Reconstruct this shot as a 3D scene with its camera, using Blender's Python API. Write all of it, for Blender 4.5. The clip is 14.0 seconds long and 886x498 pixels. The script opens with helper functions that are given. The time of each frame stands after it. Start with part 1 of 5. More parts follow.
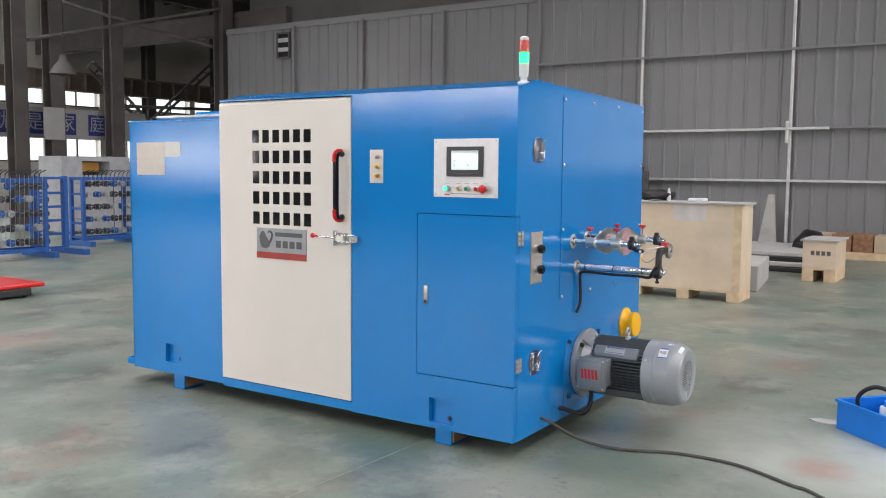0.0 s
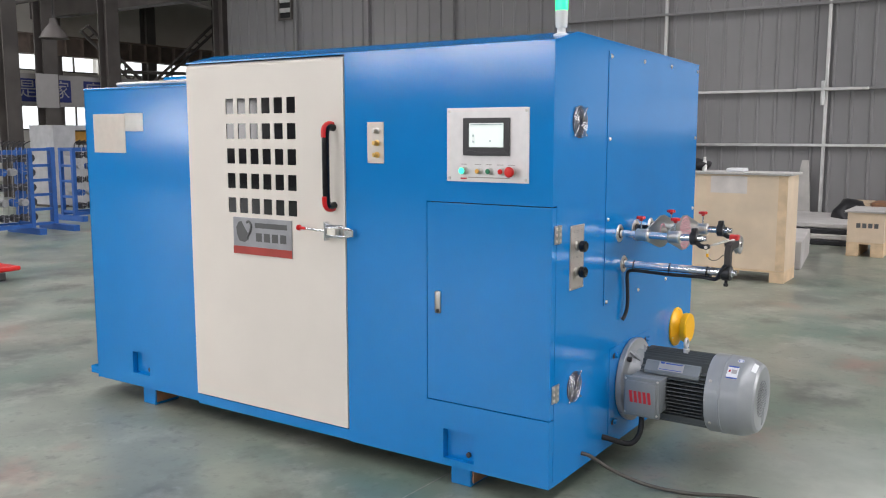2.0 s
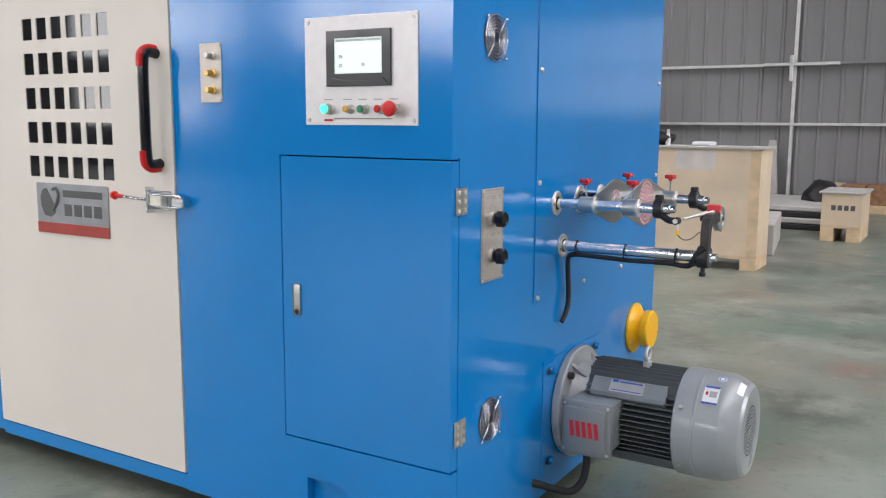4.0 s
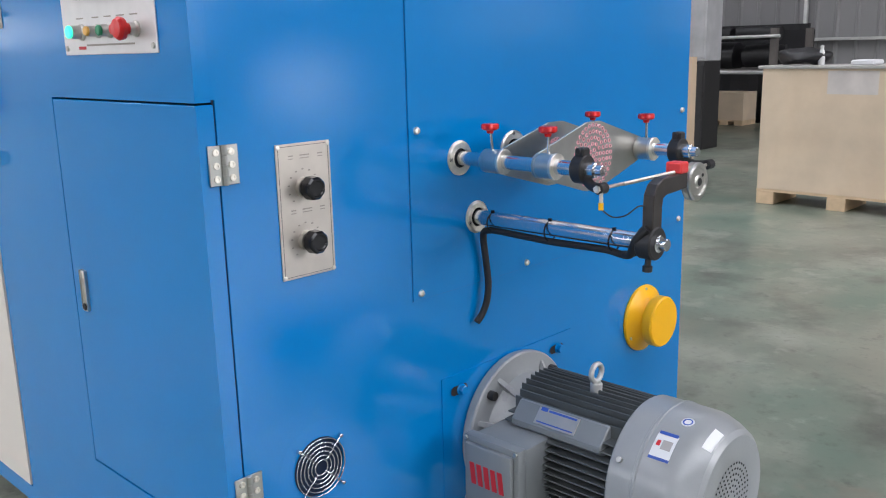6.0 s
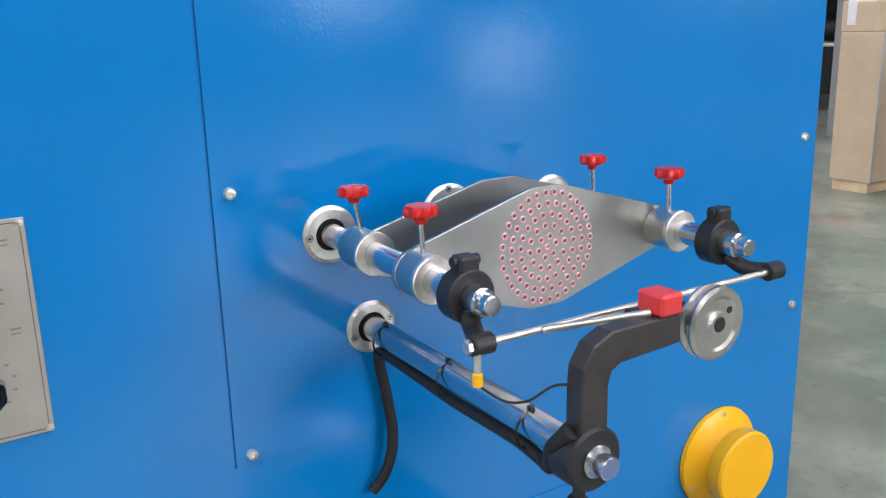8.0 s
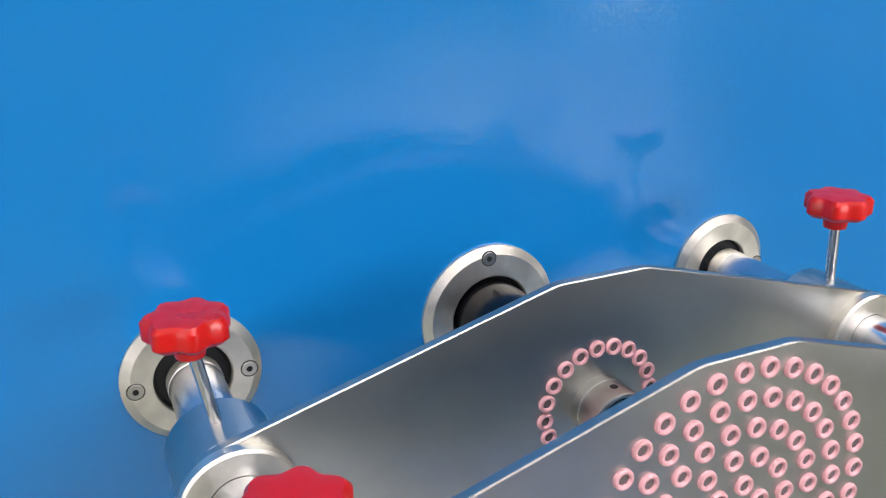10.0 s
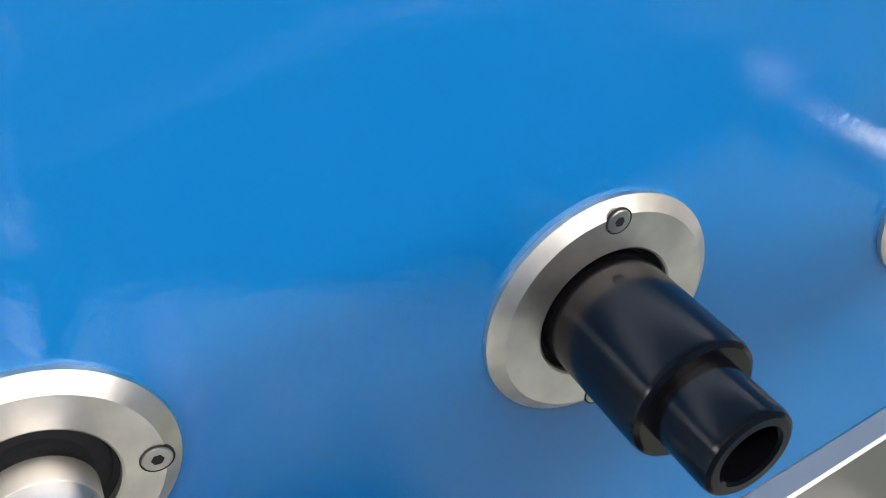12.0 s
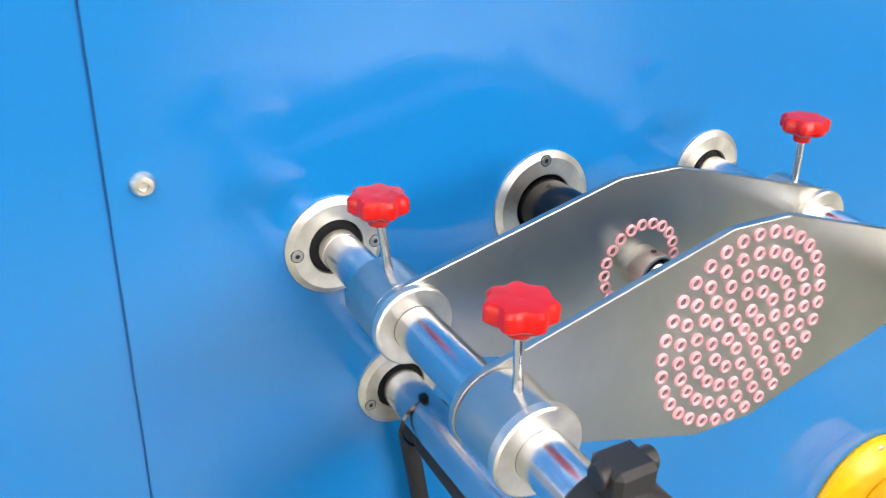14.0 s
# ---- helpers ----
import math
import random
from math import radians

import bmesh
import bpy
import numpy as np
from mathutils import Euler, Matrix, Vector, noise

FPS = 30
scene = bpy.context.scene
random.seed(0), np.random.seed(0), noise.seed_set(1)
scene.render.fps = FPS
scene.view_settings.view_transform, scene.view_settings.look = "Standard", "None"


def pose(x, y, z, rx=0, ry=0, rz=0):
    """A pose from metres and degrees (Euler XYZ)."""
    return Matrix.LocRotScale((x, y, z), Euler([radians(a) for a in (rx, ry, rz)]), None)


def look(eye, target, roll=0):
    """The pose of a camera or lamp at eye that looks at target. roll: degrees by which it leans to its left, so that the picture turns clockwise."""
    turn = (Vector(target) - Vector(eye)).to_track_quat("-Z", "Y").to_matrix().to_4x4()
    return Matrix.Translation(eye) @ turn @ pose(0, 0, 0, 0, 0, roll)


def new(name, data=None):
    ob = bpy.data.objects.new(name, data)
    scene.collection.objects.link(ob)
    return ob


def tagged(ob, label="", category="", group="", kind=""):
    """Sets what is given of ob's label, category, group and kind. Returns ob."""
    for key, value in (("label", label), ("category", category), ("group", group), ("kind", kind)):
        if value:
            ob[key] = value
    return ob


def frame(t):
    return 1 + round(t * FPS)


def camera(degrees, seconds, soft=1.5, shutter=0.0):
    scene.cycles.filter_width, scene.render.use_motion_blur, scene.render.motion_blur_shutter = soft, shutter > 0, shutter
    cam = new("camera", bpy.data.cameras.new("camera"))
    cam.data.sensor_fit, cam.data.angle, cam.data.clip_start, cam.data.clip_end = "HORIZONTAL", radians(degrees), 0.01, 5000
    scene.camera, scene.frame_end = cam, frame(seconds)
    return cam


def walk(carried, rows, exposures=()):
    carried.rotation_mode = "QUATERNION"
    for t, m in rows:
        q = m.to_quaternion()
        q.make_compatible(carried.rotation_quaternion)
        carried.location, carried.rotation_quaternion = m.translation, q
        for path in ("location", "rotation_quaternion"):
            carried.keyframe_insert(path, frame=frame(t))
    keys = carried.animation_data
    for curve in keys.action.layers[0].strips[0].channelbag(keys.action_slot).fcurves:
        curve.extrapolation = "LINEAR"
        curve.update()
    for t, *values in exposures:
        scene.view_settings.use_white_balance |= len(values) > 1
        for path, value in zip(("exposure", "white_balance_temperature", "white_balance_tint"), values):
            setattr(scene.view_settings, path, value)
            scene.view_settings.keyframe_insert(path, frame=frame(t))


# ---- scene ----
cam = camera(53.4, 14.0, soft=1.1, shutter=0.15)
PATH = [
    (0.0, pose(1.9870, -3.6850, 1.4110, 84.84, -0.50, 33.12)),
    (0.5, pose(1.8700, -3.5580, 1.4780, 83.69, -0.10, 32.98)),
    (1.0, pose(1.7670, -3.4010, 1.4230, 84.09, -0.10, 33.03)),
    (1.5, pose(1.6710, -3.1920, 1.4280, 83.51, -0.20, 33.94)),
    (2.0, pose(1.4780, -2.9470, 1.4650, 82.50, -0.00, 33.75)),
    (2.5, pose(1.3540, -2.7070, 1.4080, 81.37, 0.20, 33.04)),
    (3.0, pose(1.2640, -2.4570, 1.3670, 81.92, -0.00, 33.32)),
    (3.5, pose(1.1570, -2.1380, 1.3560, 81.34, -0.00, 33.28)),
    (4.0, pose(1.1360, -1.9080, 1.2880, 81.72, -0.30, 31.38)),
    (4.2, pose(1.1561, -1.7957, 1.2836, 80.93, -0.22, 31.10)),
    (6.3, pose(1.3357, -0.6487, 1.2708, 76.36, 1.44, 46.04)),
    (6.5, pose(1.2940, -0.5660, 1.2720, 75.82, 1.45, 47.18)),
    (7.0, pose(1.2144, -0.3255, 1.2804, 75.79, 1.64, 50.06)),
    (7.5, pose(1.1160, -0.0640, 1.3000, 75.54, 1.55, 52.68)),
    (7.7, pose(1.0947, 0.0398, 1.3070, 75.62, 1.53, 55.13)),
    (9.8, pose(0.5204, 0.5746, 1.2702, 71.56, 1.64, 66.31)),
    (10.0, pose(0.4625, 0.5923, 1.2681, 69.66, 0.99, 65.74)),
    (10.5, pose(0.3518, 0.6268, 1.2623, 65.64, 0.16, 65.06)),
    (11.0, pose(0.2699, 0.6441, 1.2507, 60.87, -1.21, 64.42)),
    (11.5, pose(0.2220, 0.6552, 1.2322, 57.74, -1.47, 64.04)),
    (12.0, pose(0.1938, 0.6598, 1.2266, 55.01, -2.26, 63.11)),
    (12.5, pose(0.1783, 0.6702, 1.2193, 53.19, -2.04, 63.19)),
    (13.0, pose(0.1855, 0.6598, 1.2191, 53.34, -2.92, 61.68)),
    (13.3, pose(0.2403, 0.6318, 1.2426, 53.64, -2.41, 62.14)),
    (13.5, pose(0.3116, 0.5917, 1.2596, 56.10, -1.76, 62.22)),
    (13.7, pose(0.4043, 0.5301, 1.2719, 60.37, -1.42, 61.84)),
    (14.0, pose(0.5550, 0.4197, 1.3210, 63.86, -1.60, 61.13)),
]
walk(cam, PATH, exposures=[(0.0, -0.72, 6500, 10), (4.0, -0.76, 6450, 10), (6.5, -0.74, 6250, 10), (7.5, -0.66, 6250, 10), (10.0, -0.48, 6700, 10), (12.6, -0.28, 6800, 9), (13.3, 0.0, 6900, 9), (14.0, 0.07, 7000, 9)])

# ---- light: sky through the hall's windows and skylights ----
world = bpy.data.worlds.new("sky")
world.use_nodes = True
scene.world = world
wn = world.node_tree.nodes
sky = wn.new("ShaderNodeTexSky")
sky.sky_type, sky.sun_disc = "NISHITA", False
sky.sun_elevation, sky.sun_rotation = radians(40), radians(200)
wn["Background"].inputs["Strength"].default_value = 0.12
world.node_tree.links.new(sky.outputs[0], wn["Background"].inputs["Color"])


def area(name, loc, target, sx, sy, power, color=(1, 1, 1)):
    d = bpy.data.lights.new(name, "AREA")
    d.shape, d.size, d.size_y, d.energy, d.color = "RECTANGLE", sx, sy, power, color
    ob = new(name, d)
    ob.matrix_world = look(loc, target)
    return ob


sun = new("sun", bpy.data.lights.new("sun", "SUN"))
sun.data.energy, sun.data.angle, sun.data.color = 1.0, radians(12), (1.0, 0.96, 0.9)
sun.matrix_world = look((0, -8, 9), (2, 0, 0))

HALL = dict(x0=-25.0, x1=15.0, y0=-15.0, y1=22.5, top=7.6)
PY = 13.0  # the grey partition
SKYLIGHTS = (-19.0, -11.5, -4.0, 3.5, 11.0)
for sx in SKYLIGHTS:
    area("skylight_lamp", (sx, -2.0, 7.75), (sx, -2.0, 0), 2.0, 23.4, 1860, (0.985, 0.965, 1.0))
EASTPANE = (4.0, 12.6, 3.2, 7.0)
area("east_window_lamp", (15.15, 8.3, 5.1), (0, 3.0, 1.5), 8.4, 3.7, 1750, (1.0, 0.975, 0.985))
LOWEAST = ((6.9, 8.9, 1.45, 2.9), (10.7, 12.7, 0.0, 1.15))  # a low window and a half-raised roller door
for ya, yb, za, zb in LOWEAST:
    area("east_opening_lamp", (15.15, (ya + yb) / 2, (za + zb) / 2), (0, (ya + yb) / 2, (za + zb) / 2), yb - ya, zb - za, 16 * (yb - ya) * (zb - za), (0.97, 0.98, 1.0))
NORTHPANES = ((3.0, 6.7, 1.45, 3.0), (8.6, 11.6, 1.45, 3.0))
for xa, xb, za, zb in NORTHPANES:
    area("north_window_lamp", ((xa + xb) / 2, 12.95, (za + zb) / 2), ((xa + xb) / 2, 0, (za + zb) / 2), xb - xa, zb - za, 3.5 * (xb - xa) * (zb - za), (0.97, 0.98, 1.0))
WINDOWS = ((-22.0, -15.5), (-13.5, -7.0), (-5.0, 1.5), (3.5, 10.0))
LOWPANE = (-22.0, -16.8, 1.15, 2.35)
HIGHPANES = ((-22.0, -15.5, 3.1, 4.8), (-13.5, -11.6, 3.1, 4.8), (-11.2, -7.0, 3.1, 4.8), (-5.0, 1.5, 3.1, 4.8), (3.5, 10.0, 3.1, 4.8))
area("window_lamp", (-18.75, -15.15, 3.0), (-18.75, 0, 2.4), 6.5, 3.7, 760, (0.99, 0.97, 1.0))
for wa, wb in WINDOWS[1:]:
    area("window_lamp", ((wa + wb) / 2, -15.15, 3.95), ((wa + wb) / 2, 0, 3.0), wb - wa, 1.8, 540, (0.99, 0.97, 1.0))


area("west_window_lamp", (-25.15, 6.0, 2.85), (0, 6.0, 2.4), 30.0, 2.6, 700, (0.97, 0.98, 1.0))


# ---- materials ----
def material(name, color, rough=0.5, metal=0.0, coat=0.0, var=0.12, scale=6.0, bump=0.0, bump_scale=80.0, spec=0.5,
             stain=None, stain_scale=1.5, stain_amount=0.5, rvar=0.08, coat_rough=0.06, wave=0.0, coat_ior=1.5):
    m = bpy.data.materials.new(name)
    m.use_nodes = True
    nt = m.node_tree
    n, l = nt.nodes, nt.links
    b = n["Principled BSDF"]
    co = n.new("ShaderNodeTexCoord")
    noise1 = n.new("ShaderNodeTexNoise")
    noise1.inputs["Scale"].default_value, noise1.inputs["Detail"].default_value = scale, 8
    l.new(co.outputs["Object"], noise1.inputs["Vector"])
    ramp = n.new("ShaderNodeValToRGB")
    lo = [c * (1 - var) for c in color]
    hi = [min(1, c * (1 + var)) for c in color]
    ramp.color_ramp.elements[0].color, ramp.color_ramp.elements[1].color = (*lo, 1), (*hi, 1)
    ramp.color_ramp.elements[0].position, ramp.color_ramp.elements[1].position = 0.3, 0.7
    l.new(noise1.outputs["Fac"], ramp.inputs["Fac"])
    out = ramp.outputs["Color"]
    if stain:
        noise2 = n.new("ShaderNodeTexNoise")
        noise2.inputs["Scale"].default_value, noise2.inputs["Detail"].default_value = stain_scale, 6
        noise2.inputs["Roughness"].default_value = 0.65
        l.new(co.outputs["Object"], noise2.inputs["Vector"])
        r2 = n.new("ShaderNodeValToRGB")
        r2.color_ramp.elements[0].position, r2.color_ramp.elements[1].position = 0.48, 0.66
        r2.color_ramp.elements[1].color = (stain_amount,) * 3 + (1,)
        l.new(noise2.outputs["Fac"], r2.inputs["Fac"])
        mix = n.new("ShaderNodeMixRGB")
        mix.inputs[2].default_value = (*stain, 1)
        l.new(r2.outputs["Color"], mix.inputs[0])
        l.new(out, mix.inputs[1])
        out = mix.outputs[0]
    l.new(out, b.inputs["Base Color"])
    rr = n.new("ShaderNodeMapRange")
    rr.inputs["To Min"].default_value, rr.inputs["To Max"].default_value = max(0.02, rough - rvar), rough + rvar
    l.new(noise1.outputs["Fac"], rr.inputs["Value"])
    l.new(rr.outputs[0], b.inputs["Roughness"])
    b.inputs["Metallic"].default_value = metal
    b.inputs["Coat Weight"].default_value = coat
    b.inputs["Coat Roughness"].default_value = coat_rough
    b.inputs["Coat IOR"].default_value = coat_ior
    b.inputs["Specular IOR Level"].default_value = spec
    if bump:
        nb = n.new("ShaderNodeTexNoise")
        nb.inputs["Scale"].default_value, nb.inputs["Detail"].default_value = bump_scale, 4
        l.new(co.outputs["Object"], nb.inputs["Vector"])
        bp = n.new("ShaderNodeBump")
        bp.inputs["Strength"].default_value, bp.inputs["Distance"].default_value = bump, 0.002
        l.new(nb.outputs["Fac"], bp.inputs["Height"])
        if wave:  # slow unevenness of the sheet under the fine relief
            nw = n.new("ShaderNodeTexNoise")
            nw.inputs["Scale"].default_value, nw.inputs["Detail"].default_value = 11.0, 2
            l.new(co.outputs["Object"], nw.inputs["Vector"])
            bw = n.new("ShaderNodeBump")
            bw.inputs["Strength"].default_value, bw.inputs["Distance"].default_value = wave, 0.002
            l.new(nw.outputs["Fac"], bw.inputs["Height"])
            l.new(bw.outputs[0], bp.inputs["Normal"])
        l.new(bp.outputs[0], b.inputs["Normal"])
        l.new(bp.outputs[0], b.inputs["Coat Normal"])
    return m


def glow(name, color, strength, base=None):
    m = material(name, base or color, 0.3)
    b = m.node_tree.nodes["Principled BSDF"]
    b.inputs["Emission Color"].default_value, b.inputs["Emission Strength"].default_value = (*color, 1), strength
    return m


BLUE = material("blue_gloss_paint", (0.003, 0.205, 0.565), 0.45, coat=1.0, var=0.04, scale=2.5, bump=0.08, bump_scale=230, spec=0.0, rvar=0.05, coat_rough=0.10, wave=0.25, coat_ior=1.6)
# near-black and dark blue stand in for the shade in panel and door gaps
GAPB = material("blue_shadow_gap", (0.003, 0.11, 0.34), 0.7)
SEAM = material("gap_shade", (0.003, 0.016, 0.05), 0.7)
CREAM = material("cream_enamel", (0.72, 0.665, 0.60), 0.38, var=0.03, scale=3, bump=0.05, bump_scale=90)
STEEL = material("brushed_steel", (0.56, 0.54, 0.505), 0.33, 1.0, var=0.10, scale=14, bump=0.06, bump_scale=200)
JOINT = material("joint_filler", (0.30, 0.30, 0.27), 0.6, var=0.3, scale=20)
PLATE = material("sheet_steel", (0.50, 0.50, 0.475), 0.34, 1.0, var=0.16, scale=7, bump=0.015, bump_scale=60, stain=(0.36, 0.345, 0.34), stain_scale=6, stain_amount=0.4)
PANELSTEEL = material("pale_satin_steel", (0.70, 0.675, 0.67), 0.40, 0.45, var=0.05, scale=25)
DIALSTEEL = material("satin_panel_steel", (0.58, 0.53, 0.475), 0.40, 0.75, var=0.05, scale=30)
CHROME = material("polished_chrome", (0.68, 0.70, 0.73), 0.23, 1.0, var=0.05, scale=20, rvar=0.03)
NICKEL = material("turned_nickel_steel", (0.82, 0.775, 0.70), 0.40, 1.0, var=0.16, scale=55, bump=0.04, bump_scale=300)
BLACKP = material("black_nylon", (0.006, 0.006, 0.008), 0.20, var=0.3, scale=20, bump=0.03, bump_scale=120, spec=0.4, rvar=0.04)
BLACKM = material("black_anodised_metal", (0.018, 0.017, 0.018), 0.45, var=0.25, scale=40, bump=0.08)
GUNM = material("dark_bronze_bar", (0.055, 0.048, 0.045), 0.42, 0.4, var=0.2, scale=30)
RUBBER = material("black_cable_sleeve", (0.012, 0.012, 0.014), 0.6, var=0.3, scale=60, bump=0.2, bump_scale=300)
TAN = material("grey_brown_cable", (0.075, 0.068, 0.058), 0.6, scale=30)
RED = material("red_plastic", (0.60, 0.006, 0.005), 0.30, var=0.08, scale=30, bump=0.06)
REDM = material("red_sensor_block", (0.75, 0.05, 0.05), 0.4)
PINK = material("pink_ceramic", (0.80, 0.42, 0.46), 0.38, var=0.08, scale=90)
BOREGREY = material("grey_eyelet_bore", (0.16, 0.13, 0.135), 0.6)
DARKH = material("dark_hole", (0.012, 0.012, 0.014), 0.8)
YELLOW = material("yellow_paint", (1.0, 0.50, 0.0), 0.36, var=0.04, scale=12, bump=0.05)
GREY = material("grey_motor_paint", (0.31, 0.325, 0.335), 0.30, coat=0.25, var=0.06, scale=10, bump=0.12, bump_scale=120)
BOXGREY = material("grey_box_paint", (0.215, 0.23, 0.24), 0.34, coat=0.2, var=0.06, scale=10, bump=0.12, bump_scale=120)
# fin grey is the motor grey darkened for the shade between fins
FINGREY = material("grey_fin_paint_shaded", (0.085, 0.095, 0.098), 0.40, var=0.12, scale=12, bump=0.1, bump_scale=140)
STICKER = material("white_sticker", (0.78, 0.79, 0.80), 0.5, var=0.04)
STBLUE = material("blue_print", (0.04, 0.10, 0.42), 0.5)
STRED = material("red_print", (0.55, 0.02, 0.03), 0.5)
FAINT = material("worn_grey_print", (0.30, 0.27, 0.24), 0.6)
PRINT = material("grey_print", (0.10, 0.10, 0.10), 0.6)
BRASS = material("brass_connector", (0.78, 0.50, 0.16), 0.3, 1.0)
GREENL = glow("green_lamp_lens", (0.01, 1.0, 0.22), 3.2, (0.05, 0.6, 0.3))
GREENBTN = glow("lit_green_button", (0.06, 1.0, 0.55), 1.9)
GREENP = material("green_plastic", (0.02, 0.22, 0.10), 0.35)
REDL = material("red_lamp_lens", (0.58, 0.08, 0.06), 0.25, coat=0.4)
AMBERP = material("amber_plastic", (0.75, 0.40, 0.08), 0.35)
WHITEP = material("white_plastic", (0.72, 0.72, 0.70), 0.4)
SCREEN = glow("lit_touch_screen", (0.88, 1.0, 0.95), 1.3, (0.3, 0.3, 0.3))
ICON = material("screen_icon", (0.62, 0.66, 0.68), 0.5)
BEZEL = material("charcoal_bezel", (0.035, 0.034, 0.037), 0.3, coat=0.2)
SIGNRED = material("sign_red", (0.40, 0.06, 0.05), 0.4, 0.3)
SIGNST = material("sign_steel", (0.36, 0.36, 0.38), 0.36, 0.8, var=0.12, scale=12)
RUST = material("rusted_paint", (0.30, 0.15, 0.08), 0.7, var=0.35, scale=14)
WOOD = material("plywood", (0.70, 0.56, 0.41), 0.65, var=0.10, scale=3, bump=0.15, bump_scale=40, stain=(0.64, 0.48, 0.32), stain_scale=1.2)
WOODL = material("pine_batten", (0.70, 0.52, 0.33), 0.65, var=0.15, scale=8, bump=0.1)
CARTON = material("cardboard", (0.56, 0.43, 0.30), 0.75, var=0.08, scale=5, bump=0.1, bump_scale=30)
GREYBOX = material("grey_carton", (0.46, 0.44, 0.42), 0.7, var=0.1, scale=4)
WALL = material("grey_sheet_cladding", (0.235, 0.23, 0.235), 0.5, 0.0, var=0.06, scale=0.7, stain=(0.18, 0.175, 0.18), stain_scale=0.35, stain_amount=0.5)
GALV = material("galvanised_rail", (0.58, 0.58, 0.57), 0.42, 0.5, var=0.12, scale=6)
IRON = material("dark_steelwork", (0.115, 0.102, 0.095), 0.6, var=0.2, scale=2)
RUSTY = material("rust_brown_steel", (0.20, 0.155, 0.13), 0.7, var=0.25, scale=3)
ROOFM = material("roof_sheeting", (0.14, 0.132, 0.125), 0.6, var=0.15, scale=1)
HALLWALL = material("grey_hall_plaster", (0.13, 0.127, 0.12), 0.7, var=0.15, scale=0.8)
PALEWALL = material("pale_plaster", (0.62, 0.60, 0.55), 0.7, var=0.08, scale=0.8)
BANNER = material("banner_grey", (0.42, 0.40, 0.39), 0.7, var=0.05)
BANBLUE = material("banner_blue", (0.035, 0.05, 0.22), 0.6)
RACKBLUE = material("rack_blue_paint", (0.025, 0.115, 0.40), 0.4, var=0.1, scale=8)
BOBBIN = material("bobbin_dark", (0.05, 0.05, 0.06), 0.4, var=0.3)
BOBW = material("bobbin_white", (0.42, 0.42, 0.43), 0.5)
WIRE = material("steel_wire", (0.45, 0.45, 0.47), 0.35, 0.8)
BINBLUE = material("blue_bin_plastic", (0.006, 0.19, 0.66), 0.4, var=0.06, scale=10)
LABELP = material("thin_pasted_paper", (0.66, 0.60, 0.56), 0.7)
PAPER = material("white_paper", (0.72, 0.72, 0.74), 0.7)
BLACKBAG = material("black_plastic_film", (0.010, 0.010, 0.012), 0.5, var=0.4, scale=4, bump=0.3, bump_scale=12)
CLEAR = bpy.data.materials.new("window_glass")
CLEAR.use_nodes = True
_g = CLEAR.node_tree.nodes["Principled BSDF"]
_g.inputs["Base Color"].default_value, _g.inputs["Roughness"].default_value = (0.9, 0.93, 0.94, 1), 0.03
_g.inputs["Transmission Weight"].default_value, _g.inputs["IOR"].default_value = 1.0, 1.45
VIEWG = material("tinted_viewing_glass", (0.010, 0.010, 0.012), 0.05, coat=0.0, spec=0.6, rvar=0.02)


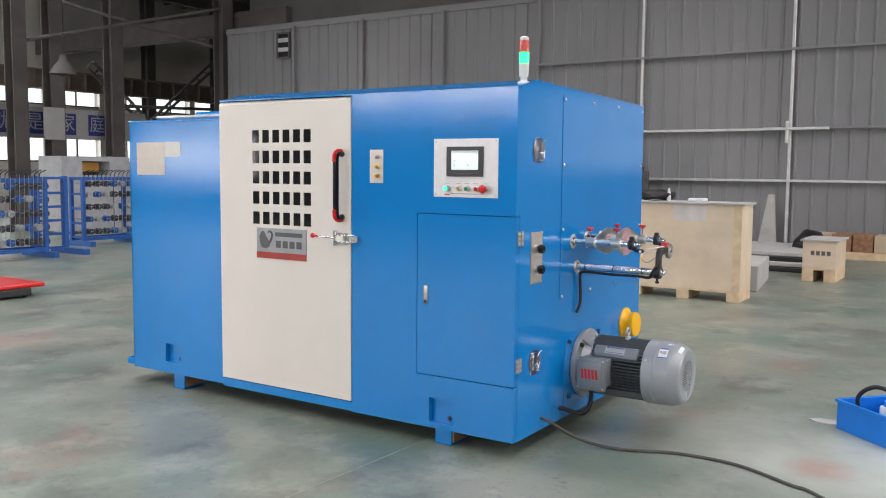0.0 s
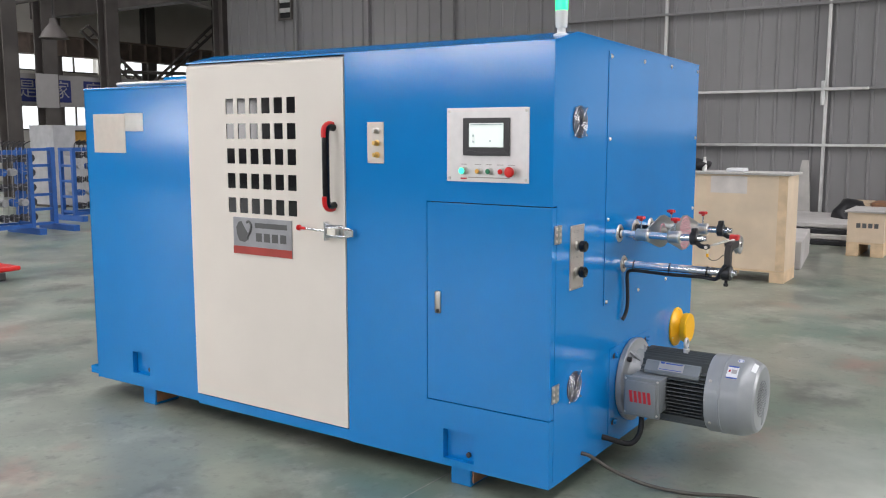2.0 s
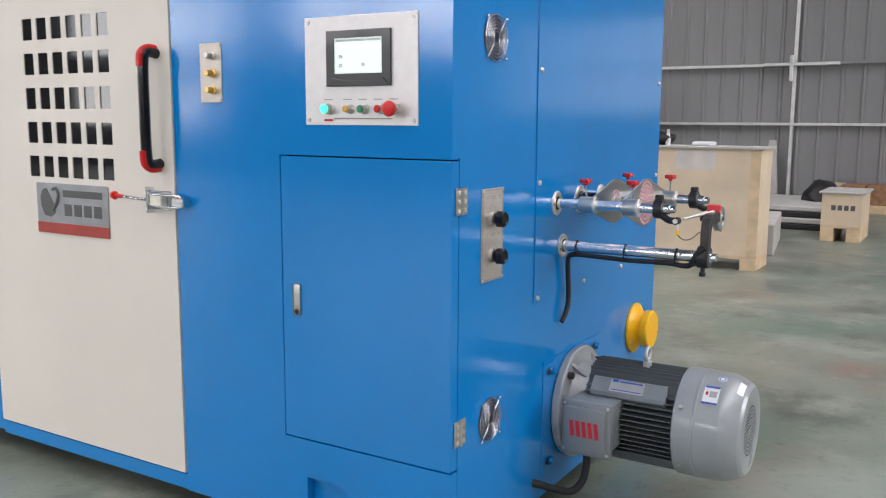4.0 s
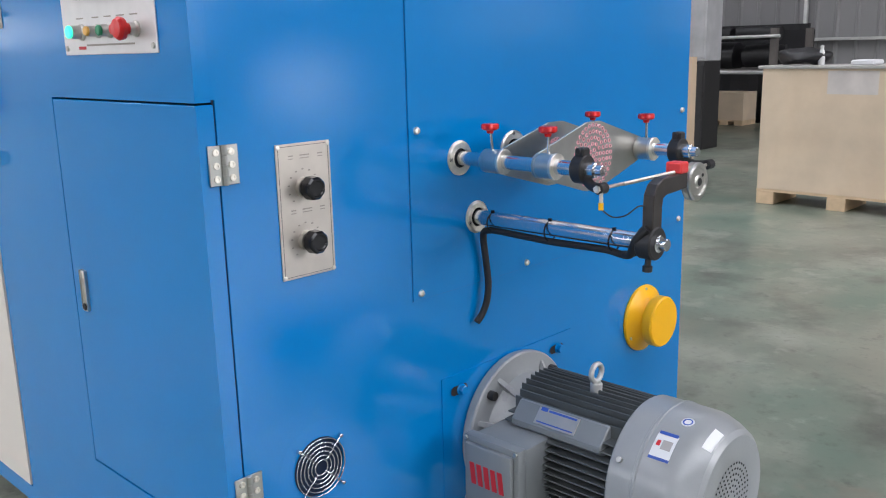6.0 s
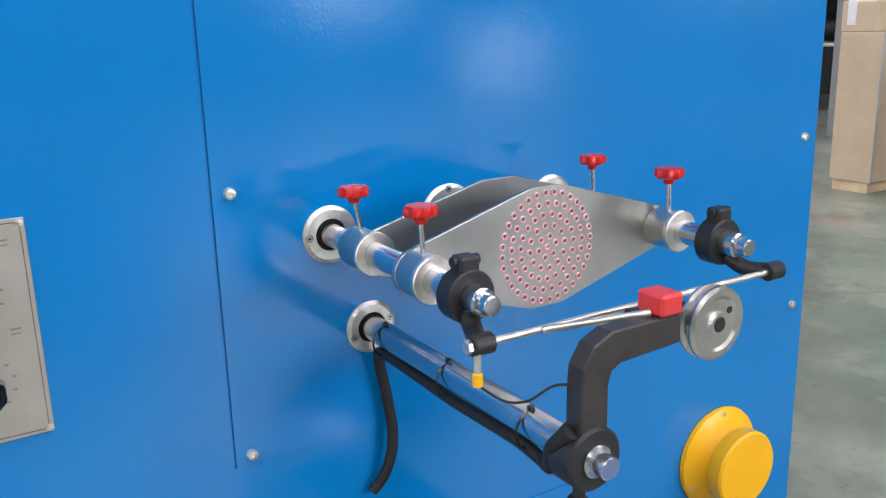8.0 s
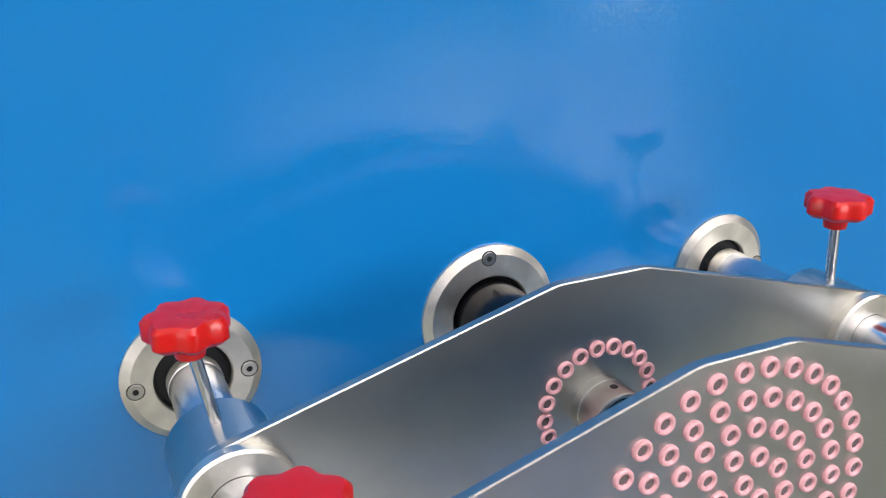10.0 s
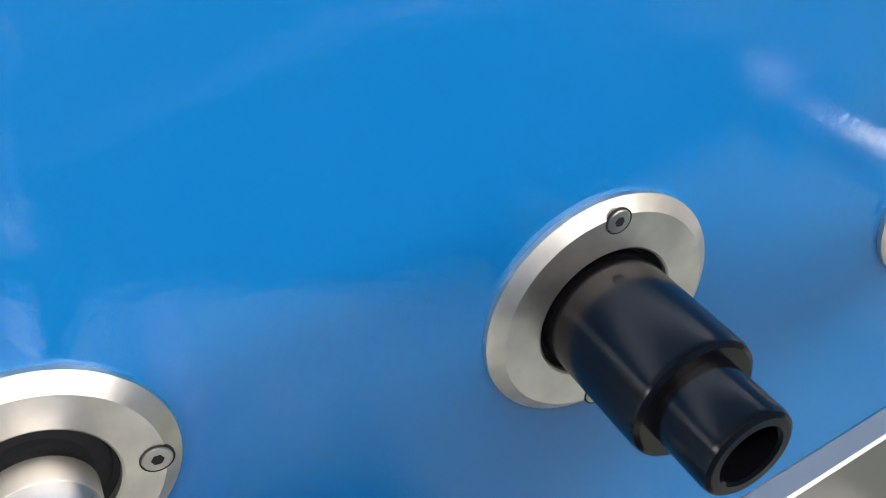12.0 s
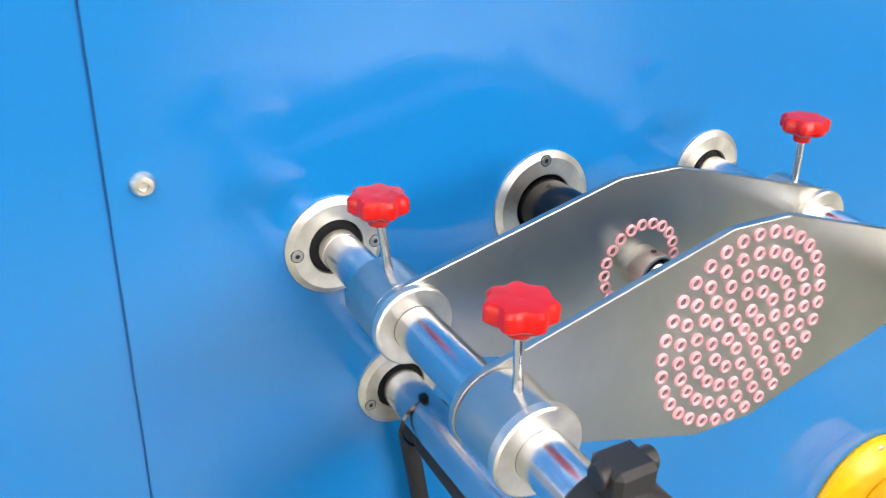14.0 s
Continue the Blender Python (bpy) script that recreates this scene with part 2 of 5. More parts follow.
def floor_material():
    m = material("worn_green_epoxy_floor", (0.205, 0.222, 0.180), 0.34, var=0.34, scale=1.6, bump=0.05, bump_scale=12,
                 stain=(0.285, 0.270, 0.215), stain_scale=0.5, stain_amount=0.8, rvar=0.14)
    nt = m.node_tree
    n, l = nt.nodes, nt.links
    b = n["Principled BSDF"]
    base = b.inputs["Base Color"].links[0].from_socket
    co = n["Texture Coordinate"]
    for color, sc, a, z, amt in (((0.115, 0.180, 0.142), 0.9, 0.46, 0.60, 0.8), ((0.075, 0.073, 0.066), 1.9, 0.54, 0.64, 0.75), ((0.33, 0.335, 0.285), 2.7, 0.54, 0.66, 0.8),
                                 ((0.42, 0.42, 0.385), 6.5, 0.64, 0.72, 0.45), ((0.40, 0.15, 0.12), 0.75, 0.62, 0.72, 0.6),
                                 ((0.07, 0.07, 0.062), 13.0, 0.60, 0.68, 0.55), ((0.09, 0.09, 0.085), 34.0, 0.58, 0.68, 0.40)):
        t = n.new("ShaderNodeTexNoise")
        t.noise_dimensions = "4D"
        t.inputs["W"].default_value = sc * 3.7
        t.inputs["Scale"].default_value, t.inputs["Detail"].default_value, t.inputs["Roughness"].default_value = sc, 7, 0.62
        l.new(co.outputs["Object"], t.inputs["Vector"])
        r = n.new("ShaderNodeValToRGB")
        r.color_ramp.elements[0].position, r.color_ramp.elements[1].position = a - 0.02, z + 0.03
        r.color_ramp.elements[1].color = (amt, amt, amt, 1)
        l.new(t.outputs["Fac"], r.inputs["Fac"])
        mx = n.new("ShaderNodeMixRGB")
        mx.inputs[2].default_value = (*color, 1)
        l.new(r.outputs["Color"], mx.inputs[0])
        l.new(base, mx.inputs[1])
        base = mx.outputs[0]
    # a dark area added out of view to dim paint reflections, a pale worn area and a faded red paint mark off the
    # machine's end
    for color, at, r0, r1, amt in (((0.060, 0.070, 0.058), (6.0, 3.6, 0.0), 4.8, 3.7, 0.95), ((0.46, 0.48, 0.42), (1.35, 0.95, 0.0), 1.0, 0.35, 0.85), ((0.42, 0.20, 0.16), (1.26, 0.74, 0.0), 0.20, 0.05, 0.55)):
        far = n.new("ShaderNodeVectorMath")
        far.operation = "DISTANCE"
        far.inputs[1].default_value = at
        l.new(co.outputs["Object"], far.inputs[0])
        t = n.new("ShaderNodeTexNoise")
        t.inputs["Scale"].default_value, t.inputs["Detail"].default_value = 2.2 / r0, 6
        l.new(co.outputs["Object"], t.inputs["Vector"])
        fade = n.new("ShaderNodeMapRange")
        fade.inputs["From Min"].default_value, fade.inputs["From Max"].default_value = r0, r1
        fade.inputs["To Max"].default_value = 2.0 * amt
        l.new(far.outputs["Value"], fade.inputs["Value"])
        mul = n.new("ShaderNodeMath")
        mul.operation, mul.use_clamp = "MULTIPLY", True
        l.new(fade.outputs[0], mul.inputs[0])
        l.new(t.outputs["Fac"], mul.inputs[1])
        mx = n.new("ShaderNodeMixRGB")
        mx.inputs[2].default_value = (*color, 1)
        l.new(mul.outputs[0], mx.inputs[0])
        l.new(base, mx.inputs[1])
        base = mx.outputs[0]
    l.new(base, b.inputs["Base Color"])
    return m


FLOOR = floor_material()


# ---- mesh helpers ----
def thing(name, label, category, loc=(0, 0, 0), rz=0, group="", kind=""):
    ob = new(name)
    ob.matrix_world = pose(*loc, 0, 0, rz)
    return tagged(ob, label, category, group, kind)


def part(name, bm, mat, parent=None, label="", smooth=None):
    me = bpy.data.meshes.new(name)
    bmesh.ops.recalc_face_normals(bm, faces=bm.faces)
    bm.to_mesh(me)
    bm.free()
    me.materials.append(mat)
    if smooth is not None:
        me.shade_smooth()
        me.set_sharp_from_angle(angle=radians(smooth))
    ob = new(name, me)
    if parent is not None:
        ob.parent = parent
    return tagged(ob, label)


def solid(name, bm, mat, label, category, smooth=None, kind="", group=""):
    return tagged(part(name, bm, mat, None, label, smooth), label, category, group, kind)


def box(x0, x1, y0, y1, z0, z1, bevel=0.0, bm=None, seg=1):
    own = bm is None
    bm = bm or bmesh.new()
    m = Matrix.Translation(((x0 + x1) / 2, (y0 + y1) / 2, (z0 + z1) / 2)) @ Matrix.Diagonal((x1 - x0, y1 - y0, z1 - z0, 1))
    vs = bmesh.ops.create_cube(bm, size=1, matrix=m)["verts"]
    if bevel:
        es = list({e for v in vs for e in v.link_edges})
        bmesh.ops.bevel(bm, geom=es, offset=bevel, segments=seg, affect="EDGES", profile=0.5)
    return bm


def lathe(profile, base, axis=(1, 0, 0), seg=40, bm=None, closed=False, gap=0.0, start=0.0):
    """Turns (along, radius) pairs round an axis; gap: degrees left open from start."""
    bm = bm or bmesh.new()
    a = Vector(axis).normalized()
    u = a.orthogonal().normalized() if abs(a.x) < 0.9 else Vector((0, 1, 0))
    w = a.cross(u)
    base = Vector(base)
    rings = []
    n = seg if not gap else seg + 1
    for k in range(n):
        th = math.tau * k / seg if not gap else radians(start + gap / 2 + (360 - gap) * k / seg)
        d = u * math.cos(th) + w * math.sin(th)
        rings.append([bm.verts.new(base + a * p + d * max(r, 1e-5)) for p, r in profile])
    pn = len(profile)
    for k in range(seg):
        r0, r1 = rings[k], rings[(k + 1) % n]
        for j in range(pn if closed else pn - 1):
            bm.faces.new((r0[j], r0[(j + 1) % pn], r1[(j + 1) % pn], r1[j]))
    if gap and closed:
        bm.faces.new(rings[0]), bm.faces.new(rings[-1])
    bmesh.ops.remove_doubles(bm, verts=bm.verts, dist=1e-6)
    return bm


def rod(p0, p1, r, seg=16, bm=None, r1=None):
    p0, p1 = Vector(p0), Vector(p1)
    length = (p1 - p0).length
    r1 = r if r1 is None else r1
    c = min(r, r1) * 0.12
    return lathe([(0, 0), (0, r - c), (c, r), (length - c, r1), (length, r1 - c), (length, 0)], p0, p1 - p0, seg, bm)


def tube(points, r, seg=10, bm=None, sub=8):
    """A round cable through points, smoothed."""
    bm = bm or bmesh.new()
    pts = [Vector(p) for p in points]
    path = []
    for i in range(len(pts) - 1):
        p0, p1, p2, p3 = pts[max(i - 1, 0)], pts[i], pts[i + 1], pts[min(i + 2, len(pts) - 1)]
        for k in range(sub):
            t = k / sub
            path.append(0.5 * (2 * p1 + (p2 - p0) * t + (2 * p0 - 5 * p1 + 4 * p2 - p3) * t * t + (3 * p1 - p0 - 3 * p2 + p3) * t ** 3))
    path.append(pts[-1])
    rings = []
    ref = Vector((0.3, 0.2, 1)).normalized()
    for i, p in enumerate(path):
        d = (path[min(i + 1, len(path) - 1)] - path[max(i - 1, 0)]).normalized()
        u = (ref - d * ref.dot(d)).normalized()
        ref = u
        w = d.cross(u)
        rings.append([bm.verts.new(p + (u * math.cos(math.tau * k / seg) + w * math.sin(math.tau * k / seg)) * r) for k in range(seg)])
    for a, b in zip(rings, rings[1:]):
        for k in range(seg):
            bm.faces.new((a[k], a[(k + 1) % seg], b[(k + 1) % seg], b[k]))
    bm.faces.new(rings[0]), bm.faces.new(rings[-1])
    return bm


def prism(outline, plane, lo, hi, bevel=0.0, bm=None):
    """Extrudes a 2D outline. plane 'x': (y, z) points from x = lo to hi; 'y': (x, z); 'z': (x, y)."""
    bm = bm or bmesh.new()
    put = {"x": lambda p, d: (d, p[0], p[1]), "y": lambda p, d: (p[0], d, p[1]), "z": lambda p, d: (p[0], p[1], d)}[plane]
    a = [bm.verts.new(put(p, lo)) for p in outline]
    b = [bm.verts.new(put(p, hi)) for p in outline]
    f = [bm.faces.new(a), bm.faces.new(list(reversed(b)))]
    n = len(outline)
    for k in range(n):
        f.append(bm.faces.new((a[k], b[k], b[(k + 1) % n], a[(k + 1) % n])))
    if bevel:
        es = list({e for g in f[:2] for e in g.edges})
        bmesh.ops.recalc_face_normals(bm, faces=bm.faces)
        bmesh.ops.bevel(bm, geom=es, offset=bevel, segments=1, affect="EDGES")
    return bm


def sheet(plane, u0, u1, v0, v1, lo, hi, holes=()):
    """A plate with rectangular holes (u0, u1, v0, v1)."""
    bm = bmesh.new()
    us = sorted({u0, u1, *[h[k] for h in holes for k in (0, 1)]})
    vs = sorted({v0, v1, *[h[k] for h in holes for k in (2, 3)]})
    put = {"x": lambda u, v, d: (d, u, v), "y": lambda u, v, d: (u, d, v), "z": lambda u, v, d: (u, v, d)}[plane]
    keep = {}
    for i in range(len(us) - 1):
        for j in range(len(vs) - 1):
            cu, cv = (us[i] + us[i + 1]) / 2, (vs[j] + vs[j + 1]) / 2
            keep[i, j] = not any(h[0] < cu < h[1] and h[2] < cv < h[3] for h in holes)
    grid = {}

    def vert(i, j, d):
        if (i, j, d) not in grid:
            grid[i, j, d] = bm.verts.new(put(us[i], vs[j], d))
        return grid[i, j, d]
    for (i, j), k in keep.items():
        if not k:
            continue
        for d in (lo, hi):
            bm.faces.new([vert(*q, d) for q in ((i, j), (i + 1, j), (i + 1, j + 1), (i, j + 1))])
        for (di, dj), (p, q) in (((-1, 0), ((i, j), (i, j + 1))), ((1, 0), ((i + 1, j), (i + 1, j + 1))),
                                 ((0, -1), ((i, j), (i + 1, j))), ((0, 1), ((i, j + 1), (i + 1, j + 1)))):
            if not keep.get((i + di, j + dj), False):
                bm.faces.new((vert(*p, lo), vert(*q, lo), vert(*q, hi), vert(*p, hi)))
    return bm


def arc(cx, cy, r, a0, a1, n=8):
    return [(cx + r * math.cos(radians(a0 + (a1 - a0) * k / n)), cy + r * math.sin(radians(a0 + (a1 - a0) * k / n))) for k in range(n + 1)]


def shared(name, mesh, mats, loc, parent, rot=None):
    ob = new(name, mesh)
    ob.location = loc
    if rot:
        ob.rotation_euler = rot
    ob.parent = parent
    return ob


def mesh_of(bm, mat, name, smooth=None):
    me = bpy.data.meshes.new(name)
    bmesh.ops.recalc_face_normals(bm, faces=bm.faces)
    bm.to_mesh(me)
    bm.free()
    me.materials.append(mat)
    if smooth is not None:
        me.shade_smooth()
        me.set_sharp_from_angle(angle=radians(smooth))
    return me


# ---- the hall ----
X0, X1, Y0, Y1, TOP = HALL["x0"], HALL["x1"], HALL["y0"], HALL["y1"], HALL["top"]
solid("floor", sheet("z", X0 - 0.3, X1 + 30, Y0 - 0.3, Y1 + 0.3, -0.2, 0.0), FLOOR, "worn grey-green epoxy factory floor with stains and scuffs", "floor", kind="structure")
solid("trim_floor_joint", prism([(-0.62, -2.2), (-0.615, -2.2), (-0.528, 0.3), (-0.533, 0.3)], "z", -0.004, 0.0012), JOINT, "pale filled joint line in the factory floor", "floor joint", kind="structure")
solid("wall_south", sheet("y", X0, X1, 0, TOP, Y0 - 0.3, Y0, [LOWPANE, *HIGHPANES]), HALLWALL, "grey plaster hall wall with a row of windows", "wall", kind="structure")
solid("wall_east", sheet("x", Y0, Y1, 0, TOP, X1, X1 + 0.3, [EASTPANE, *LOWEAST]), HALLWALL, "grey hall wall with daylit windows and a half-raised door", "wall", kind="structure")
WEST = [Y0 + 1 + 2.0 * k for k in range(18)]
WROWS = ((1.55, 2.45), (3.42, 4.15))
far_windows = [(y, y + 1.75, z0, z1) for y in WEST for z0, z1 in WROWS]
solid("wall_west", sheet("x", Y0, Y1, 0, TOP, X0 - 0.3, X0, far_windows), PALEWALL, "pale end wall with rows of daylit windows", "wall", kind="structure")
solid("wall_far_north", box(X0, X1, Y1, Y1 + 0.3, 0, TOP), PALEWALL, "pale far wall of the hall", "wall", kind="structure")
win_bars = bmesh.new()
for y in WEST:
    for z0, z1 in WROWS:
        box(X0 - 0.1, X0 - 0.05, y + 0.85, y + 0.90, z0, z1, bm=win_bars)
        box(X0 - 0.1, X0 - 0.05, y, y + 1.75, z0, z0 + 0.05, bm=win_bars)
        box(X0 - 0.1, X0 - 0.05, y, y + 1.75, z1 - 0.05, z1, bm=win_bars)
SKYGLOW = glow("bright_overcast_sky", (0.93, 0.97, 1.0), 1.6)
solid("backdrop", box(X0 - 2.1, X0 - 2.0, Y0 - 2, Y1 + 2, -0.2, 6.5), SKYGLOW, "bright overcast sky outside the windows", "sky", kind="structure")
solid("trim", win_bars, IRON, "dark metal window frames of the end wall", "window frame", kind="structure")
roof = sheet("z", X0 - 0.3, X1 + 0.3, Y0 - 0.3, Y1 + 0.3, TOP, TOP + 0.12, [(s - 1.0, s + 1.0, Y0 + 1, 9.8) for s in SKYLIGHTS])
for k in range(45):
    y = Y0 + 0.4 + k * 0.83
    box(X0, X1, y, y + 0.07, TOP - 0.2, TOP, bm=roof)
for k in range(130):
    x = X0 + 0.2 + k * 0.307
    if not any(abs(x - s) < 1.15 for s in SKYLIGHTS):
        box(x, x + 0.05, Y0, Y1, TOP - 0.035, TOP, bm=roof)
solid("ceiling", roof, ROOFM, "ribbed metal factory roof with purlins and skylight strips", "ceiling", kind="structure")

# grey partition of sheet cladding with ribs, posts and rails
WX0, WTOP = -15.6, 5.0
part_wall = sheet("y", WX0, X1, 0, WTOP, PY - 0.12, PY, NORTHPANES)
x = WX0 + 0.1
while x < X1:
    cut = any(a - 0.07 < x < b for a, b, _, _ in NORTHPANES)
    for z0, z1 in (((0.0, 1.45), (3.0, WTOP - 0.12)) if cut else ((0.0, WTOP - 0.12),)):
        prism([(x, PY - 0.12), (x + 0.02, PY - 0.150), (x + 0.05, PY - 0.150), (x + 0.07, PY - 0.12)], "z", z0, z1, bm=part_wall)
    x += 0.30
box(WX0, X1, PY - 0.16, PY - 0.1, WTOP - 0.14, WTOP, bm=part_wall)
solid("wall_north", part_wall, WALL, "grey ribbed sheet-metal partition wall", "wall", kind="structure")
solid("wall_north_upper", box(WX0 + 0.1, X1, PY + 0.6, PY + 0.9, 0, TOP), ROOFM, "dark upper hall wall behind the partition", "wall", kind="structure")
for px in (-13.2, -11.05, -8.8, -6.45, -4.2, -1.45, 1.1, 3.8, 6.5):
    solid("trim_post", box(px - 0.025, px + 0.025, PY - 0.23, PY - 0.16, 0, WTOP - 0.1, 0.005), GALV if px > -4.5 else WALL, "slim upright post on the partition wall", "post", kind="structure")
for z, a, b in ((1.265, -4.2, X1), (2.175, -4.2, -1.0), (2.19, -1.0, X1), (3.57, -6.5, X1)):
    solid("trim_rail", box(a, b, PY - 0.235, PY - 0.165, z - 0.022, z + 0.022, 0.004), GALV if a > -4.5 and z < 3 and b < 0 or z < 1.5 else WALL, "horizontal metal rail across the partition wall", "rail", kind="structure")
solid("trim_slide", box(-1.52, -1.46, PY - 0.30, PY - 0.24, 1.92, 2.32, 0.01), GALV, "galvanised slide bolt plate on the partition", "bolt", kind="structure")
solid("trim_slide_handle", box(-1.9, -0.80, PY - 0.30, PY - 0.25, 2.155, 2.205, 0.008), GALV, "galvanised sliding bar on the partition", "bar", kind="structure")
vent = thing("wall_vent", "small louvred opening in the grey partition wall", "vent", (-13.55, PY - 0.16, 4.45))
part("frame", sheet("y", -0.22, 0.22, -0.32, 0.32, -0.06, 0.0, [(-0.18, 0.18, -0.28, 0.28)]), IRON, vent)
part("backing", box(-0.18, 0.18, -0.012, -0.004, -0.28, 0.28), DARKH, vent)
for z in (-0.15, 0.08):
    part("slat", box(-0.17, 0.17, -0.05, -0.02, z, z + 0.10), GALV, vent)


def steel_column(x, y, w=0.34, h=TOP, label="dark painted steel H-section hall column"):
    bm = box(x - w / 2, x - w / 2 + 0.03, y - w / 2, y + w / 2, 0, h)
    box(x + w / 2 - 0.03, x + w / 2, y - w / 2, y + w / 2, 0, h, bm=bm)
    box(x - w / 2 + 0.03, x + w / 2 - 0.03, y - 0.015, y + 0.015, 0, h, bm=bm)
    solid("column", bm, IRON, label, "column", kind="structure")


for cx, cy in ((-18.0, 8.46), (-18.0, 9.42), (-18.0, 11.15), (-16.0, 13.1), (-24.2, 13.6), (-24.2, 17.2), (-24.2, 20.4)):
    steel_column(cx, cy, 0.36)
for bx in (-22.0, -14.5, -7.0, 0.5, 8.0):
    bm = box(bx - 0.12, bx + 0.12, Y0, Y1 + 0.5, TOP - 0.75, TOP - 0.70)
    box(bx - 0.12, bx + 0.12, Y0, Y1 + 0.5, TOP - 0.25, TOP - 0.2, bm=bm)
    box(bx - 0.02, bx + 0.02, Y0, Y1 + 0.5, TOP - 0.75, TOP - 0.2, bm=bm)
    solid("roof_beam", bm, IRON, "dark steel roof beam of the hall", "beam", kind="structure")
girder = box(-24.05, -23.95, 4.0, Y1, 3.88, 4.40)
for z in (3.84, 4.40):
    box(-24.2, -23.8, 4.0, Y1, z, z + 0.05, bm=girder)
for k in range(30):
    box(-23.95, -23.8, 4.2 + k * 0.6, 4.24 + k * 0.6, 3.89, 4.40, bm=girder)
solid("crane_girder", girder, RUSTY, "rust-brown crane girder with stiffener plates", "beam", kind="structure")
solid("crane_beam", box(X0, -14.0, 13.4, 13.8, 5.0, 5.55), IRON, "deep dark crane runway beam", "beam", kind="structure")
brace = bmesh.new()
for a, c in (((-19, 11.26, 4.20), (-19, 13.06, 2.71)), ((-19, 11.05, 4.05), (-19, 12.95, 2.52)), ((-19, 13.06, 2.71), (-19, 15.66, 4.80)), ((-19, 13.0, 2.5), (-19, 15.75, 4.62)),
             ((-16.2, 13.0, 4.6), (-22.0, 6.0, 6.9)), ((-18.0, 8.4, 4.3), (-16.0, 13.0, 5.6)), ((-18.0, 11.2, 3.0), (-19.0, 15.7, 3.2))):
    rod(a, c, 0.045, 8, brace)
for k in range(9):
    t = k / 9
    rod((-19, 13.06 + 2.6 * t, 2.71 + 2.09 * t), (-19, 13.1 + 2.6 * (t + 0.06), 2.5 + 2.05 * (t + 0.06)), 0.022, 6, brace)
    rod((-19, 11.26 + 1.8 * t, 4.20 - 1.49 * t), (-19, 11.05 + 1.9 * t, 4.05 - 1.53 * t), 0.022, 6, brace)
solid("roof_brace", brace, IRON, "dark crossed lattice bracing between columns", "brace", kind="structure")

# ---- the stranding machine: blue cabinet ----
machine = thing("stranding_machine", "blue-painted steel wire stranding machine cabinet with a cream door", "machine")
L, Wd = -2.83, 1.65
RP = -0.998  # start of the right-hand front panel
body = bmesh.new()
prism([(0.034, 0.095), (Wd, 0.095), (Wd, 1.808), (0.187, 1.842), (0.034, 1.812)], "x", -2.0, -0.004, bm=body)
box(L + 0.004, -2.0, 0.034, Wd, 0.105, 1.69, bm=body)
part("inner_body", body, SEAM, machine, "inner body coloured dark for the shade in the panel gaps")
pocket = (-0.49, -0.34, 0.118, 0.245)
part("front_panel", sheet("y", RP, 0.0, 0.088, 1.800, 0.0, 0.03, [(-0.572, 0.0, 0.359, 1.191), pocket]), BLUE, machine)
part("front_panel", sheet("y", L, -1.998, 0.103, 1.695, 0.0, 0.03, [(-2.52, -2.38, 0.172, 0.291)]), BLUE, machine)
part("sill_strip", box(-1.998, RP, 0.0, 0.03, 0.092, 0.141), BLUE, machine)
part("end_panel", sheet("x", 0.034, Wd, 0.085, 1.806, -0.004, 0.0, [(0.0339, 0.0375, 0.10, 1.195), (0.145, 0.285, 1.445, 1.575), (0.14, 0.28, 0.385, 0.52)]), BLUE, machine)
part("corner_strip", prism([(0.0301, 1.195), (0.034, 1.195), (0.034, 1.811), (0.0301, 1.806)], "x", -0.03, 0.0), BLUE, machine)
part("corner_strip", box(-0.03, 0.0, 0.0301, 0.034, 0.088, 0.355), BLUE, machine)
part("roof_front", prism([(-0.003, 1.797), (-0.003, 1.803), (0.187, 1.848), (0.187, 1.842)], "x", -2.0, 0.002), BLUE, machine)
part("roof_top", prism([(0.187, 1.842), (0.187, 1.848), (Wd + 0.003, 1.814), (Wd + 0.003, 1.808)], "x", -2.0, 0.002), BLUE, machine)
part("gable_strip", prism([(0.034, 1.806), (0.034, 1.812), (0.187, 1.842), (Wd, 1.808), (Wd, 1.806)], "x", -0.004, 0.0), BLUE, machine)
part("side_panel", box(L - 0.003, L + 0.004, 0.0, Wd, 0.10, 1.695), BLUE, machine)
part("low_roof", box(L - 0.006, -2.0, -0.004, Wd, 1.690, 1.702, 0.003), BLUE, machine)
part("back_panel", box(L, 0.0, Wd, Wd + 0.004, 0.09, 1.69), BLUE, machine)
hood = part("sliding_hood", box(-2.62, -2.01, 0.35, 1.35, 1.702, 1.775, 0.012), BLUE, machine)
for y in (0.18, 0.28):
    part("hood_rail", rod((L + 0.05, y, 1.722 + y * 0.05), (-2.01, y, 1.722 + y * 0.05), 0.012, 10), STEEL, machine, "bare steel hood rail", 40)
part("base_plate", box(-2.93, -2.0, 0.02, 1.6, 0.106, 0.125, 0.003), BLUE, machine)
part("base_plate", box(-2.93, L - 0.004, 0.02, 1.6, 0.125, 0.148, 0.003), BLUE, machine)
for x0, z0, z1 in ((-0.49, 0.118, 0.245), (-2.52, 0.172, 0.291)):
    rec = box(x0, x0 + 0.15, 0.0315, 0.0335, z0 - 0.01, z1 + 0.01)
    pk = part("lifting_pocket", rec, BLUE, machine)
    part("bolt", rod((x0 + 0.11, 0.0315, z0 + 0.025), (x0 + 0.11, 0.02, z0 + 0.025), 0.012, 6), BLACKM, pk)
